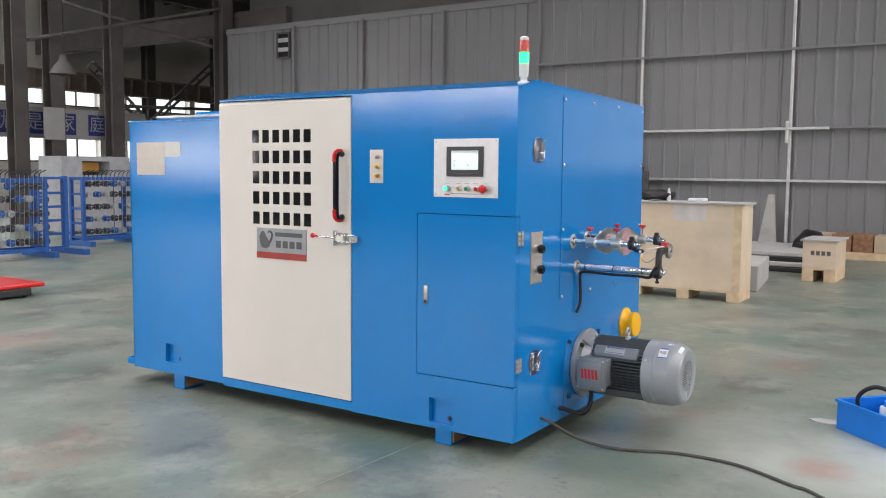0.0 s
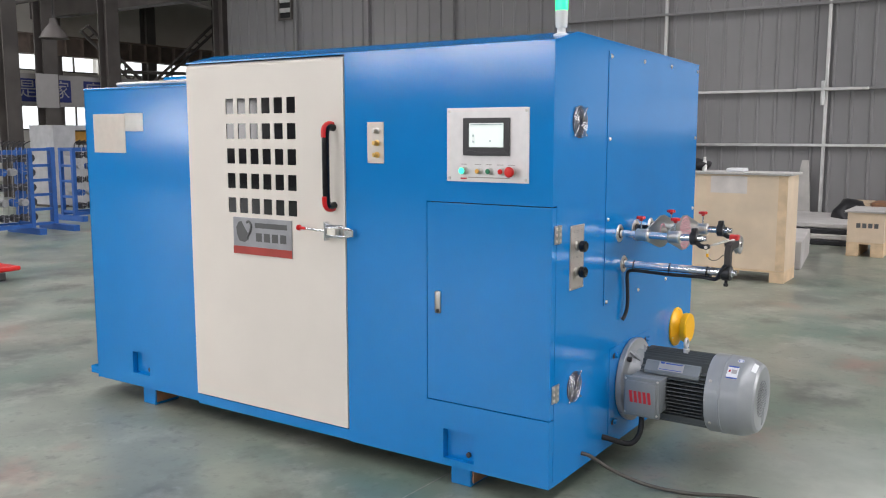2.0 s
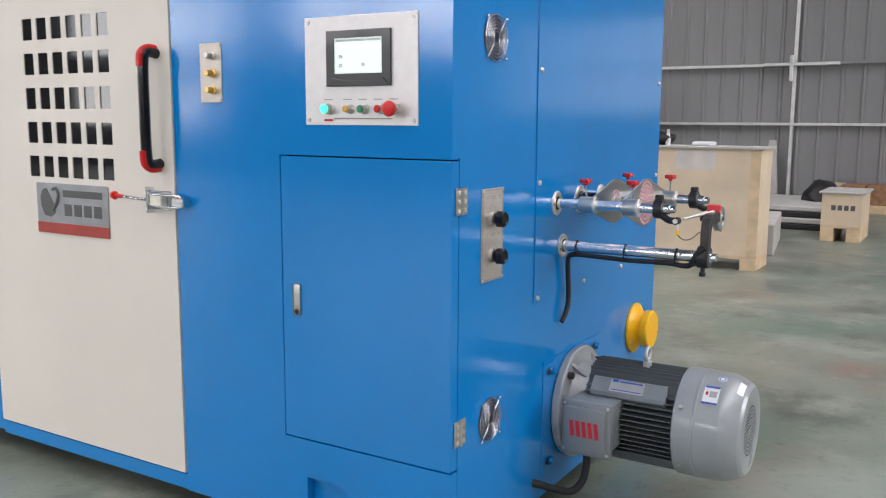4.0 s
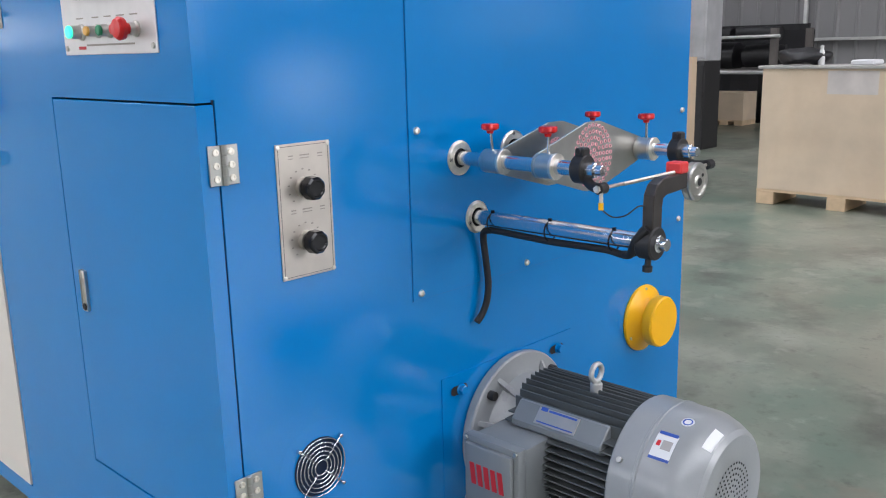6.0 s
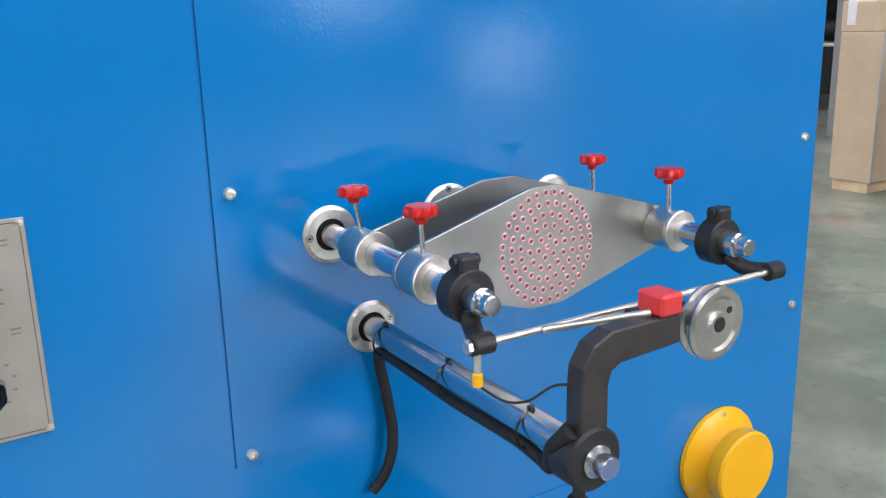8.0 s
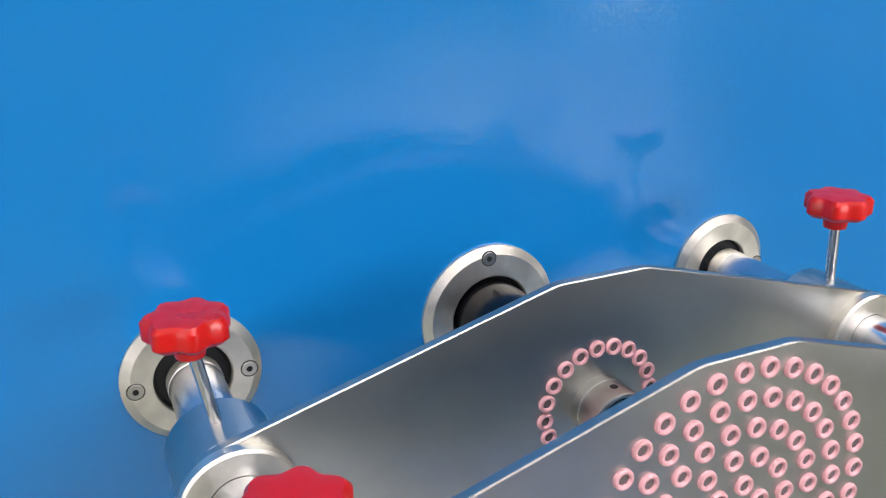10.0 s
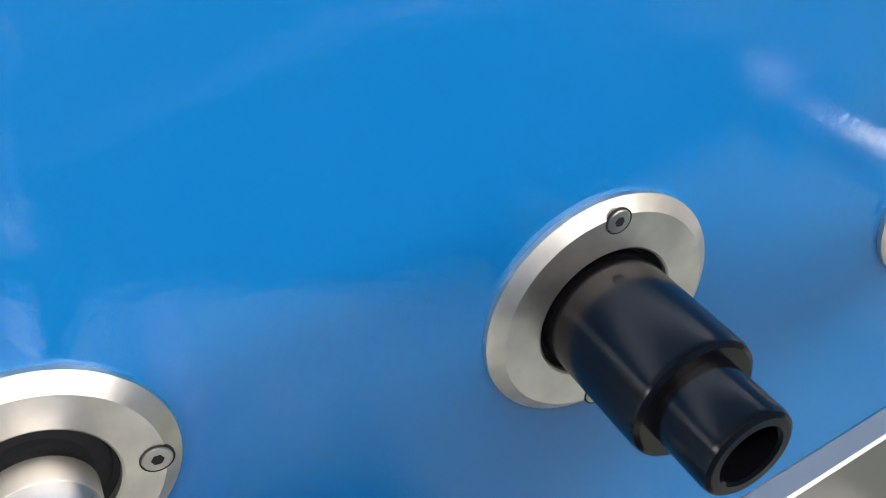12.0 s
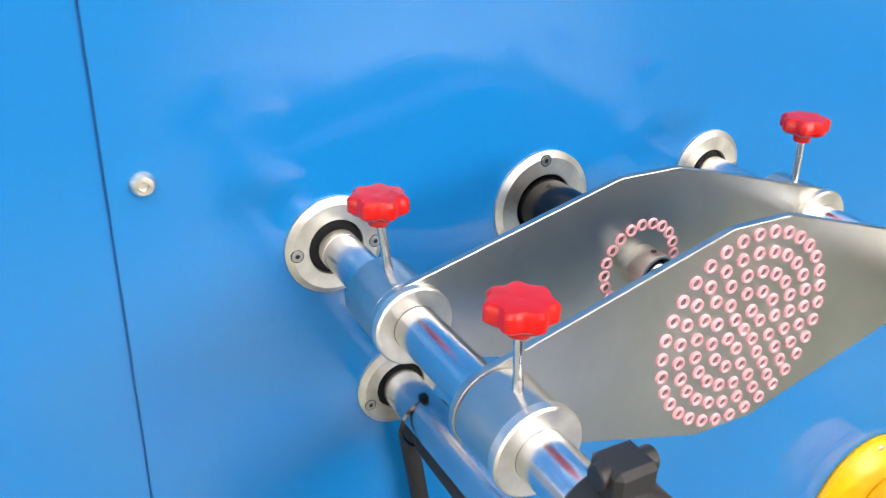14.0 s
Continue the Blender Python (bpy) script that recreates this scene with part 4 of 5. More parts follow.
for y in (YA, YC):
    for x0, x1, px in ((0.0825, FARX, FARX + 0.0055), (NEARX + 0.0055, 0.266, 0.266)):
        co = part("collar", lathe([(x0, 0.0152), (x0, 0.0245), (x0 + 0.001, 0.0255), (x1 - 0.001, 0.0255), (x1, 0.0245), (x1, 0.0152)], (0, y, ZS), (1, 0, 0), 48, closed=True), STEEL, guide, "plain steel shaft collar", 35)
        part("ring", lathe([(px, 0.0152), (px, 0.0270), (px + 0.0055, 0.0270), (px + 0.007, 0.0258), (px + 0.007, 0.0152)], (0, y, ZS), (1, 0, 0), 48, closed=True), NICKEL, co, "", 35)
        xk = (x0 + x1) / 2 if px < 0.2 else 0.2505
        lean = -0.010 if y == YA and px < 0.2 else -0.003
        star = part("clamp_screw", rod((xk, y + lean * 0.2, ZS + 0.020), (xk, y + lean, ZS + 0.068), 0.0030, 14), CHROME, guide, "clamp screw with red star knob", 40)
        kb = bmesh.new()
        prof = [(0.060, 0.0, 0), (0.060, 0.0065, 0), (0.066, 0.0075, 0), (0.0675, 0.0165, 1), (0.070, 0.0195, 1), (0.0775, 0.0195, 1), (0.0800, 0.0172, 1), (0.0808, 0.0100, 0.3), (0.0800, 0.0, 0)]
        rings = []
        for k in range(56):
            a = math.tau * k / 56
            rings.append([kb.verts.new((xk + max(1e-5, r * (1 - 0.17 * w * (1 - math.cos(7 * a)) / 2)) * math.cos(a), y + lean + max(1e-5, r * (1 - 0.17 * w * (1 - math.cos(7 * a)) / 2)) * math.sin(a), ZS + p)) for p, r, w in prof])
        for k in range(56):
            for j in range(len(prof) - 1):
                kb.faces.new((rings[k][j], rings[k][j + 1], rings[(k + 1) % 56][j + 1], rings[(k + 1) % 56][j]))
        part("star_knob", kb, RED, star, "red seven-lobed star knob", 40)
# thin red strip stands in for a red reflection in the chrome
for y in (YA, YC):
    part("red_reflection", lathe([(0.278, 0.0153), (0.330, 0.0153)], (0, y, ZS), (1, 0, 0), 8, gap=350, start=205), RED, guide, "red reflection painted on the chrome shaft") if y == YA else None

# black shaft clamps and the cross rod
for y in (YA, YC):
    cl = part("shaft_clamp", lathe([(0.319, 0.0152), (0.319, 0.0265), (0.321, 0.0285), (0.343, 0.0285), (0.345, 0.0265), (0.345, 0.0152)], (0, y, ZS), (1, 0, 0), 32, closed=True), BLACKM, guide, "black split shaft clamp", 35)
    part("clamp_ear", box(0.321, 0.343, y - 0.012, y + 0.012, ZS + 0.020, ZS + 0.042, 0.003), BLACKM, cl)
    part("ear_screw", rod((0.332, y - 0.016, ZS + 0.036), (0.332, y + 0.016, ZS + 0.036), 0.006, 12), BLACKM, cl, "", 40)
    ey = y - 0.022 if y == YA else y + 0.030
    part("lug", tube([(0.343, y + (ey - y) * 0.2, ZS - 0.018), (0.365, y + (ey - y) * 0.5, ZS - 0.030), (0.392, ey, ZS - 0.030)], 0.010, 12), BLACKM, cl, "", 50)
    part("lug_eye", rod((0.392, ey - 0.012, ZS - 0.030), (0.392, ey + 0.012, ZS - 0.030), 0.011, 18), BLACKM, cl, "", 40)
rodp = part("cross_rod", rod((0.392, YA - 0.034, ZS - 0.030), (0.392, YC + 0.043, ZS - 0.030), 0.0036, 14), NICKEL, guide, "thin steel cross rod", 40)
part("rod_nut", rod((0.392, YA - 0.040, ZS - 0.030), (0.392, YA - 0.034, ZS - 0.030), 0.0075, 6), NICKEL, rodp)
sen = part("wire_sensor", rod((0.397, YA - 0.030, ZS - 0.032), (0.397, YA - 0.030, ZS - 0.056), 0.004, 12), NICKEL, guide, "small sensor with yellow tip", 40)
part("tip", rod((0.397, YA - 0.030, ZS - 0.056), (0.397, YA - 0.030, ZS - 0.070), 0.0052, 12), YELLOW, sen, "yellow plastic tip", 40)
part("lead", tube([(0.397, YA - 0.030, ZS - 0.068), (0.41, YA - 0.01, ZS - 0.085), (0.43, 0.645, ZS - 0.082), (0.445, 0.665, ZS - 0.066), (0.452, 0.684, ZS - 0.068)], 0.0014, 6), RUBBER, sen, "thin black lead", 60)

# swing arm with pulley on the lower shaft
arm = part("swing_arm", prism([(0.678, 0.905), (0.712, 0.905), (0.712, 0.965), (0.716, 0.978), (0.728, 0.984), (0.806, 0.988)] + [(0.806, 1.019)] + [(0.715, 1.018), (0.693, 1.008), (0.680, 0.988), (0.678, 0.965)], "x", 0.446, 0.470, 0.002), GUNM, guide, "dark bent swing arm")
part("arm_clamp", lathe([(0.438, 0.0174), (0.438, 0.030), (0.441, 0.033), (0.470, 0.033), (0.473, 0.030), (0.473, 0.0174)], (0, 0.6945, 0.893), (1, 0, 0), 36, closed=True), BLACKM, arm, "", 35)
part("clamp_screw", rod((0.455, 0.690, 0.866), (0.455, 0.688, 0.838), 0.0065, 12), BLACKM, arm, "", 40)
part("screw_head", rod((0.455, 0.688, 0.848), (0.455, 0.6875, 0.836), 0.010, 14), BLACKM, arm, "", 40)
axle = prism([(0.780, 0.990), (0.884, 0.978), (0.884, 1.004), (0.780, 1.014)], "x", 0.4160, 0.4206)
box(0.4206, 0.4460, 0.780, 0.804, 0.992, 1.014, bm=axle)
part("pulley_axle", axle, BLACKM, guide, "dark axle bracket of the pulley")
pul = part("pulley", lathe([(q - 0.0305, r) for q, r in ((0.470, 0.006), (0.470, 0.036), (0.473, 0.040), (0.476, 0.040), (0.481, 0.033), (0.486, 0.040), (0.489, 0.040), (0.492, 0.036), (0.492, 0.030), (0.489, 0.027), (0.489, 0.014), (0.493, 0.012), (0.493, 0.006))], (0, 0.870, 0.991), (1, 0, 0), 48, closed=True), STEEL, guide, "grooved steel guide pulley", 35)
part("pulley_bearing", rod((0.418, 0.870, 0.991), (0.4635, 0.870, 0.991), 0.0085, 16), BLACKM, pul, "", 40)
part("lock_screw", rod((0.4585, 0.888, 1.003), (0.4598, 0.888, 1.003), 0.004, 10), BLACKM, pul)
part("sensor_block", box(0.436, 0.472, 0.776, 0.806, 1.0185, 1.041, 0.003), REDM, guide, "red sensor block")
part("sensor_rod", rod((0.396, 0.69, 1.004), (0.458, 0.775, 1.022), 0.004, 10), NICKEL, guide, "", 40)

# black sleeve along the lower shaft and hanging hose
part("cable_sleeve", tube([(0.43, 0.690, 0.872), (0.40, 0.690, 0.862), (0.36, 0.690, 0.866), (0.30, 0.690, 0.8655), (0.22, 0.690, 0.864), (0.15, 0.690, 0.866), (0.08, 0.690, 0.868), (0.045, 0.690, 0.868)], 0.0075, 10), RUBBER, guide, "black cable sleeve", 60)
part("cable_sleeve", tube([(0.462, 0.672, 0.925), (0.44, 0.668, 0.90), (0.42, 0.682, 0.868), (0.40, 0.690, 0.862)], 0.0085, 10), RUBBER, guide, "black cable sleeve", 60)
part("hanging_hose", tube([(0.050, 0.690, 0.868), (0.030, 0.691, 0.862), (0.022, 0.696, 0.842), (0.02, 0.706, 0.790), (0.02, 0.713, 0.735), (0.02, 0.708, 0.695), (0.016, 0.696, 0.664), (0.012, 0.680, 0.645)], 0.0080, 12), RUBBER, guide, "hanging black hose end", 60)
for x in (0.055, 0.215, 0.375):
    tie = lathe([(x + 0.0022 * math.cos(q), 0.0215 + 0.0016 * math.sin(q)) for q in (0, 1.57, 3.14, 4.71)], (0, 0.6930, 0.887), (1, 0, 0), 28, closed=True)
    box(x - 0.003, x + 0.003, 0.688, 0.694, 0.906, 0.914, bm=tie)
    part("cable_tie", tie, BLACKP, guide)

# ---- electric motor ----
MY, MZ = 0.8150, 0.347
motor = thing("electric_motor", "grey flange-mounted electric motor with cooling fins", "motor")
mp = part("mounting_plate", box(0.0005, 0.0030, 0.568, 1.062, 0.150, 0.532), BLUE, motor, "blue slotted mounting plate")
for y in (0.627, 1.003):
    for z in (0.494, 0.192):
        part("slot", prism(arc(y + 0.012, z, 0.011, -90, 90) + arc(y - 0.022, z, 0.011, 90, 270), "x", 0.0061, 0.0065), DARKH, mp)
        part("bolt", rod((0.0062, y, z), (0.020, y, z), 0.0115, 6), BLUE, mp)
        part("washer", rod((0.0062, y, z), (0.0090, y, z), 0.0145, 20), BLUE, mp, "", 40)
part("flange", lathe([(0.0062, 0.05), (0.0062, 0.186), (0.016, 0.190), (0.030, 0.190), (0.034, 0.186), (0.034, 0.158), (0.040, 0.140), (0.085, 0.118), (0.085, 0.05)], (0, MY, MZ), (1, 0, 0), 72, closed=True), GREY, motor, "grey cast flange", 30)
for a in (45, 135, 225, 315):
    y, z = MY + 0.166 * math.cos(radians(a)), MZ + 0.166 * math.sin(radians(a))
    part("bolt", rod((0.034, y, z), (0.052, y, z), 0.0115, 18), BLACKM, motor, "black socket bolt", 40)
for a in (60, 120, 20, 160, 240, 300):
    rb = prism([(0.120, -0.006), (0.172, -0.006), (0.172, 0.006), (0.120, 0.006)], "x", 0.033, 0.075)
    for v in rb.verts:
        if v.co.x > 0.05 and v.co.y > 0.15:
            v.co.y = 0.128
    bmesh.ops.rotate(rb, verts=rb.verts, cent=(0, 0, 0), matrix=Matrix.Rotation(radians(a), 3, "X"))
    bmesh.ops.translate(rb, verts=rb.verts, vec=(0, MY, MZ))
    part("web", rb, GREY, motor)
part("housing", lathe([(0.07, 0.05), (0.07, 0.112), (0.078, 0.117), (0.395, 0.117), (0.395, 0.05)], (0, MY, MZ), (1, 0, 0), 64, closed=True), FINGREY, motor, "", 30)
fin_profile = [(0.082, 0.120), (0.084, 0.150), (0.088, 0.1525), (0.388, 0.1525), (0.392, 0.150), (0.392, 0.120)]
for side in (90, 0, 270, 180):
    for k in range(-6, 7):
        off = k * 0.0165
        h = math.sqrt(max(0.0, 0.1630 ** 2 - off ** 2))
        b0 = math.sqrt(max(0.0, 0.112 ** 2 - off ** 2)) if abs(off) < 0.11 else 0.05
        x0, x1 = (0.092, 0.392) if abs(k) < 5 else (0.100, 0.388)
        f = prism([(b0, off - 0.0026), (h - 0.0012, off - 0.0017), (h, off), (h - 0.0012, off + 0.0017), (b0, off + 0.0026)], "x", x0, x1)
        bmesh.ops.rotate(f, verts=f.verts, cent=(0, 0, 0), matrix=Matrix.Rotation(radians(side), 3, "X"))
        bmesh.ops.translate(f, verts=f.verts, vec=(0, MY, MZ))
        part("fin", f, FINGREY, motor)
cowl = part("fan_cowl", lathe([(0.392, 0.10), (0.392, 0.167), (0.396, 0.170), (0.450, 0.170), (0.452, 0.172), (0.458, 0.172), (0.460, 0.170), (0.525, 0.169), (0.535, 0.167), (0.560, 0.158), (0.584, 0.145), (0.592, 0.134), (0.592, 0.085), (0.590, 0.080), (0.590, 0.0)], (0, MY, MZ), (1, 0, 0), 80), GREY, motor, "smooth grey fan cowl", 25)
vents = bmesh.new()
for r in (0.016, 0.028, 0.040, 0.052, 0.064, 0.076):
    n = int(math.tau * r / 0.0125)
    for k in range(n):
        y, z = MY + r * math.cos(math.tau * k / n), MZ + r * math.sin(math.tau * k / n)
        rod((0.5903, y, z), (0.5912, y, z), 0.0027, 6, vents)
tagged(part("vent_holes", vents, DARKH, cowl), kind="stuff")
for a in (150, 35, 215):
    y, z = MY + 0.170 * math.cos(radians(a)), MZ + 0.170 * math.sin(radians(a))
    d = Vector((0, math.cos(radians(a)), math.sin(radians(a))))
    part("cowl_screw", rod(Vector((0.415, y, z)) - d * 0.002, Vector((0.415, y, z)) + d * 0.006, 0.0065, 12), STEEL, cowl, "", 40)


def on_cowl(name, x0, x1, a0, a1, mat, r=0.1706, dr=0.0):
    pr = [(x0, r), (x1, r + dr), (x1, r + dr + 0.0005), (x0, r + 0.0005)]
    b = bmesh.new()
    rows_ = []
    for k in range(9):
        a = radians(a0 + (a1 - a0) * k / 8)
        rows_.append([b.verts.new((p, MY + q * math.cos(a), MZ + q * math.sin(a))) for p, q in pr])
    for u, v in zip(rows_, rows_[1:]):
        for j in range(4):
            b.faces.new((u[j], u[(j + 1) % 4], v[(j + 1) % 4], v[j]))
    b.faces.new(rows_[0]), b.faces.new(rows_[-1])
    return part(name, b, mat, cowl)


on_cowl("sticker", 0.472, 0.518, 122, 142, STICKER)
on_cowl("sticker_print", 0.474, 0.516, 120.5, 123, STBLUE, 0.1712)
on_cowl("sticker_print", 0.478, 0.486, 128, 132, STRED, 0.1712)
on_cowl("sticker_print", 0.490, 0.512, 127, 134, BANNER, 0.1712)
on_cowl("sticker_print", 0.472, 0.518, 140, 142, STBLUE, 0.1712)
on_cowl("sticker", 0.562, 0.580, 99, 121, STICKER, 0.1575, -0.0098)
up = Vector((0, math.cos(radians(106)), math.sin(radians(106))))
seal_at = Vector((0.512, MY, MZ)) + up * 0.1685
seal = part("round_seal", rod(seal_at, seal_at + up * 0.0012, 0.0135, 24), STICKER, cowl, "round white seal")
part("seal_print", lathe([(0.0013, 0.0075), (0.0013, 0.0105), (0.0017, 0.0105), (0.0017, 0.0075)], seal_at, up, 24, closed=True), STBLUE, seal)
# nameplate ledge between the fins
ledge = bmesh.new()
prism([(-0.036, 0.130), (0.030, 0.130), (0.030, 0.158), (0.022, 0.165), (-0.026, 0.165), (-0.036, 0.157)], "x", 0.118, 0.362, 0.003, bm=ledge)
bmesh.ops.rotate(ledge, verts=ledge.verts, cent=(0, 0, 0), matrix=Matrix.Rotation(radians(48), 3, "X"))
bmesh.ops.translate(ledge, verts=ledge.verts, vec=(0, MY, MZ))
lg = part("nameplate_ledge", ledge, BOXGREY, motor)
np_ = box(0.180, 0.290, -0.020, 0.020, 0.1653, 0.1670)
bmesh.ops.rotate(np_, verts=np_.verts, cent=(0, 0, 0), matrix=Matrix.Rotation(radians(48), 3, "X"))
bmesh.ops.translate(np_, verts=np_.verts, vec=(0, MY, MZ))
part("nameplate", np_, DIALSTEEL, lg, "metal nameplate")
for w0, w1, x0, x1 in ((0.012, 0.021, 0.186, 0.204), (0.013, 0.018, 0.208, 0.284), (-0.016, -0.013, 0.186, 0.284)):
    pb = box(x0, x1, w0, w1, 0.1671, 0.1675)
    bmesh.ops.rotate(pb, verts=pb.verts, cent=(0, 0, 0), matrix=Matrix.Rotation(radians(48), 3, "X"))
    bmesh.ops.translate(pb, verts=pb.verts, vec=(0, MY, MZ))
    part("print_line", pb, STBLUE, lg)
eb = part("eye_bolt", rod((0.262, MY - 0.01, 0.498), (0.262, MY - 0.01, 0.522), 0.014, 18), GALV, motor, "zinc-plated lifting eye", 40)
part("eye_ring", lathe([(0.0065 * math.cos(q), 0.020 + 0.0060 * math.sin(q)) for q in [math.tau * k / 8 for k in range(8)]], (0.262, MY - 0.01, 0.546), (1.0, 0.05, 0), 28, closed=True), GALV, eb, "", 80)
tb = part("terminal_box", box(0.080, 0.226, 0.590, 0.700, 0.272, 0.420, 0.006, seg=2), BOXGREY, motor, "grey terminal box", 40)
part("lid", box(0.074, 0.232, 0.562, 0.590, 0.256, 0.428, 0.006, seg=2), BOXGREY, tb, "", 40)
part("raised_lid", box(0.086, 0.220, 0.548, 0.562, 0.270, 0.414, 0.006, seg=2), BOXGREY, tb, "", 40)
for x in (0.082, 0.224):
    for z in (0.272, 0.420):
        part("screw", rod((x, 0.562, z), (x, 0.557, z), 0.005, 10), STEEL, tb)
for k in range(5):
    x = 0.103 + k * 0.020
    part("maker_mark", prism([(x, 0.372), (x + 0.013, 0.372), (x + 0.019, 0.322), (x + 0.006, 0.322)], "y", 0.5465, 0.5479), STRED, tb)
part("motor_cable", tube([(0.125, 0.64, 0.275), (0.130, 0.635, 0.20), (0.125, 0.615, 0.150), (0.10, 0.59, 0.120), (0.06, 0.555, 0.130), (0.012, 0.522, 0.149), (-0.03, 0.51, 0.152)], 0.012, 12), RUBBER, motor, "black motor cable", 60)
part("cable_gland", rod((0.125, 0.64, 0.275), (0.125, 0.64, 0.240), 0.018, 6), BLACKM, motor)

# yellow sheave beside the motor
sheave = thing("yellow_sheave", "yellow-painted grooved wheel on the cabinet end", "wheel", (0, 1.425, 0.476))
part("rim", lathe([(PX - 0.003, 0.0), (PX - 0.003, 0.098), (0.004, 0.100), (0.010, 0.098), (0.014, 0.090), (0.030, 0.066), (0.040, 0.060), (0.040, 0.0)], (0, 0, 0), (1, 0, 0), 64), YELLOW, sheave, "", 35)
part("cap", lathe([(0.040, 0.062), (0.044, 0.072), (0.050, 0.075), (0.072, 0.075), (0.077, 0.071), (0.078, 0.0)], (0, 0, 0), (1, 0, 0), 64), YELLOW, sheave, "", 35)
part("screw", rod((0.010, 0.0, 0.088), (0.016, 0.0, 0.088), 0.006, 12), NICKEL, sheave, "", 40)
part("screw", rod((0.010, -0.076, -0.044), (0.016, -0.076, -0.044), 0.006, 12), NICKEL, sheave, "", 40)

# mains cable over the floor
mains = tube([(-0.02, 0.30, 0.142), (0.03, 0.31, 0.138), (0.12, 0.36, 0.075), (0.24, 0.42, 0.022), (0.40, 0.462, 0.008), (0.63, 0.555, 0.008), (0.92, 0.55, 0.008), (1.20, 0.41, 0.008), (1.34, 0.33, 0.008), (1.9, -0.2, 0.008), (2.6, -1.4, 0.008), (3.2, -2.4, 0.008)], 0.008, 10)
solid("power_cable", mains, TAN, "grey-brown power cable lying across the floor", "cable", 60)

# ---- crates and boxes behind ----
def crate(x0, x1, y0, y1, h, name, label, leg=0.10, lid=True, group="", skids=3):
    c = thing(name, label, "crate", (x0, y0, 0), group=group)
    w, d = x1 - x0, y1 - y0
    part("box", box(0, w, 0, d, leg + 0.02, h, 0.004), WOOD, c)
    if lid:
        part("lid", box(-0.03, w + 0.03, -0.02, d + 0.02, h, h + 0.022, 0.003), GREYBOX, c, "weathered plywood lid")
    part("deck", box(0, w, 0, d, leg, leg + 0.02), WOODL, c)
    for fx in [(w - 0.14) * k / (skids - 1) for k in range(skids)]:
        part("skid", box(fx, fx + 0.14, 0.0, d, 0, leg, 0.004), WOODL, c)
    return c


big = crate(-1.722, -0.475, 5.965, 6.42, 1.055, "plywood_crate", "large pale plywood crate on wooden skids")
part("panel_tape", box(0.50, 0.86, -0.0012, -0.0002, 0.87, 1.04), LABELP, big, "pale paper label")
part("edge_batten", box(1.16, 1.246, -0.004, -0.0005, 0.125, 1.05), WOODL, big)
small = crate(-0.332, 0.075, 8.49, 9.25, 0.525, "small_crate", "small plywood crate with stencilled marks on skids", 0.15, skids=2)
for k in range(4):
    part("stencil_mark", box(0.10 + k * 0.065, 0.145 + k * 0.065, -0.003, -0.0005, 0.345, 0.40), PRINT, small)
long_box = thing("long_carton", "long grey carton lying on the floor", "carton", (-0.53, 7.0, 0), 8)
part("box", box(-0.55, 0.0, 0, 1.42, 0.0, 0.31, 0.01), GREYBOX, long_box)
part("tape", box(-0.30, -0.24, -0.003, 1.0, 0.3101, 0.3125), CARTON, long_box, "brown packing tape")
tall = thing("tall_carton", "tall brown cardboard carton on a skid", "carton", (-2.995, 6.06, 0))
part("skid", box(0.02, 0.30, 0.02, 0.58, 0, 0.08), WOODL, tall)
part("box", box(0, 0.33, 0, 0.62, 0.08, 1.14, 0.004), CARTON, tall)
part("edge_tape", box(0.326, 0.333, -0.003, 0.03, 0.08, 1.14), GREYBOX, tall, "grey edge strip")
for k in range(3):
    part("stencil_mark", box(0.3305, 0.332, 0.30 + k * 0.06, 0.325 + k * 0.06, 0.72, 0.755), PRINT, tall)
topc = thing("open_carton", "small crumpled cardboard carton on the tall carton", "carton", (-3.02, 6.08, 1.14))
part("box", box(0, 0.28, 0, 0.45, 0, 0.22, 0.012), CARTON, topc)
part("film", box(0.05, 0.12, -0.004, 0.30, 0.05, 0.225, 0.004), PAPER, topc, "torn white tape")
part("red_print", box(0.281, 0.284, 0.15, 0.30, 0.08, 0.14), STRED, topc)
# clutter on the big crate
bottle = thing("plastic_bottle", "clear plastic bottle standing on the crate lid", "bottle", (-1.35, 6.15, 1.077))
part("body", lathe([(0, 0), (0, 0.024), (0.08, 0.025), (0.10, 0.018), (0.12, 0.011), (0.128, 0.011), (0.128, 0)], (0, 0, 0), (0, 0, 1), 20), WHITEP, bottle, "", 40)
part("cap", rod((0, 0, 0.128), (0, 0, 0.145), 0.013, 14), WHITEP, bottle, "", 40)
paper = box(-1.10, -0.93, 6.05, 6.25, 1.0775, 1.115, 0.01)
solid("paper_stack", paper, PAPER, "crumpled white papers on the crate lid", "papers")
bag = bmesh.new()
bmesh.ops.create_icosphere(bag, subdivisions=3, radius=1, matrix=Matrix.Translation((-1.50, 6.2, 1.14)) @ Matrix.Diagonal((0.20, 0.16, 0.07, 1)))
for v in bag.verts:
    v.co += Vector(noise.noise_vector(v.co * 9)) * 0.04
    v.co.z = max(v.co.z, 1.078)
solid("black_bag", bag, BLACKBAG, "crumpled black plastic bag on the crate", "bag", 60)
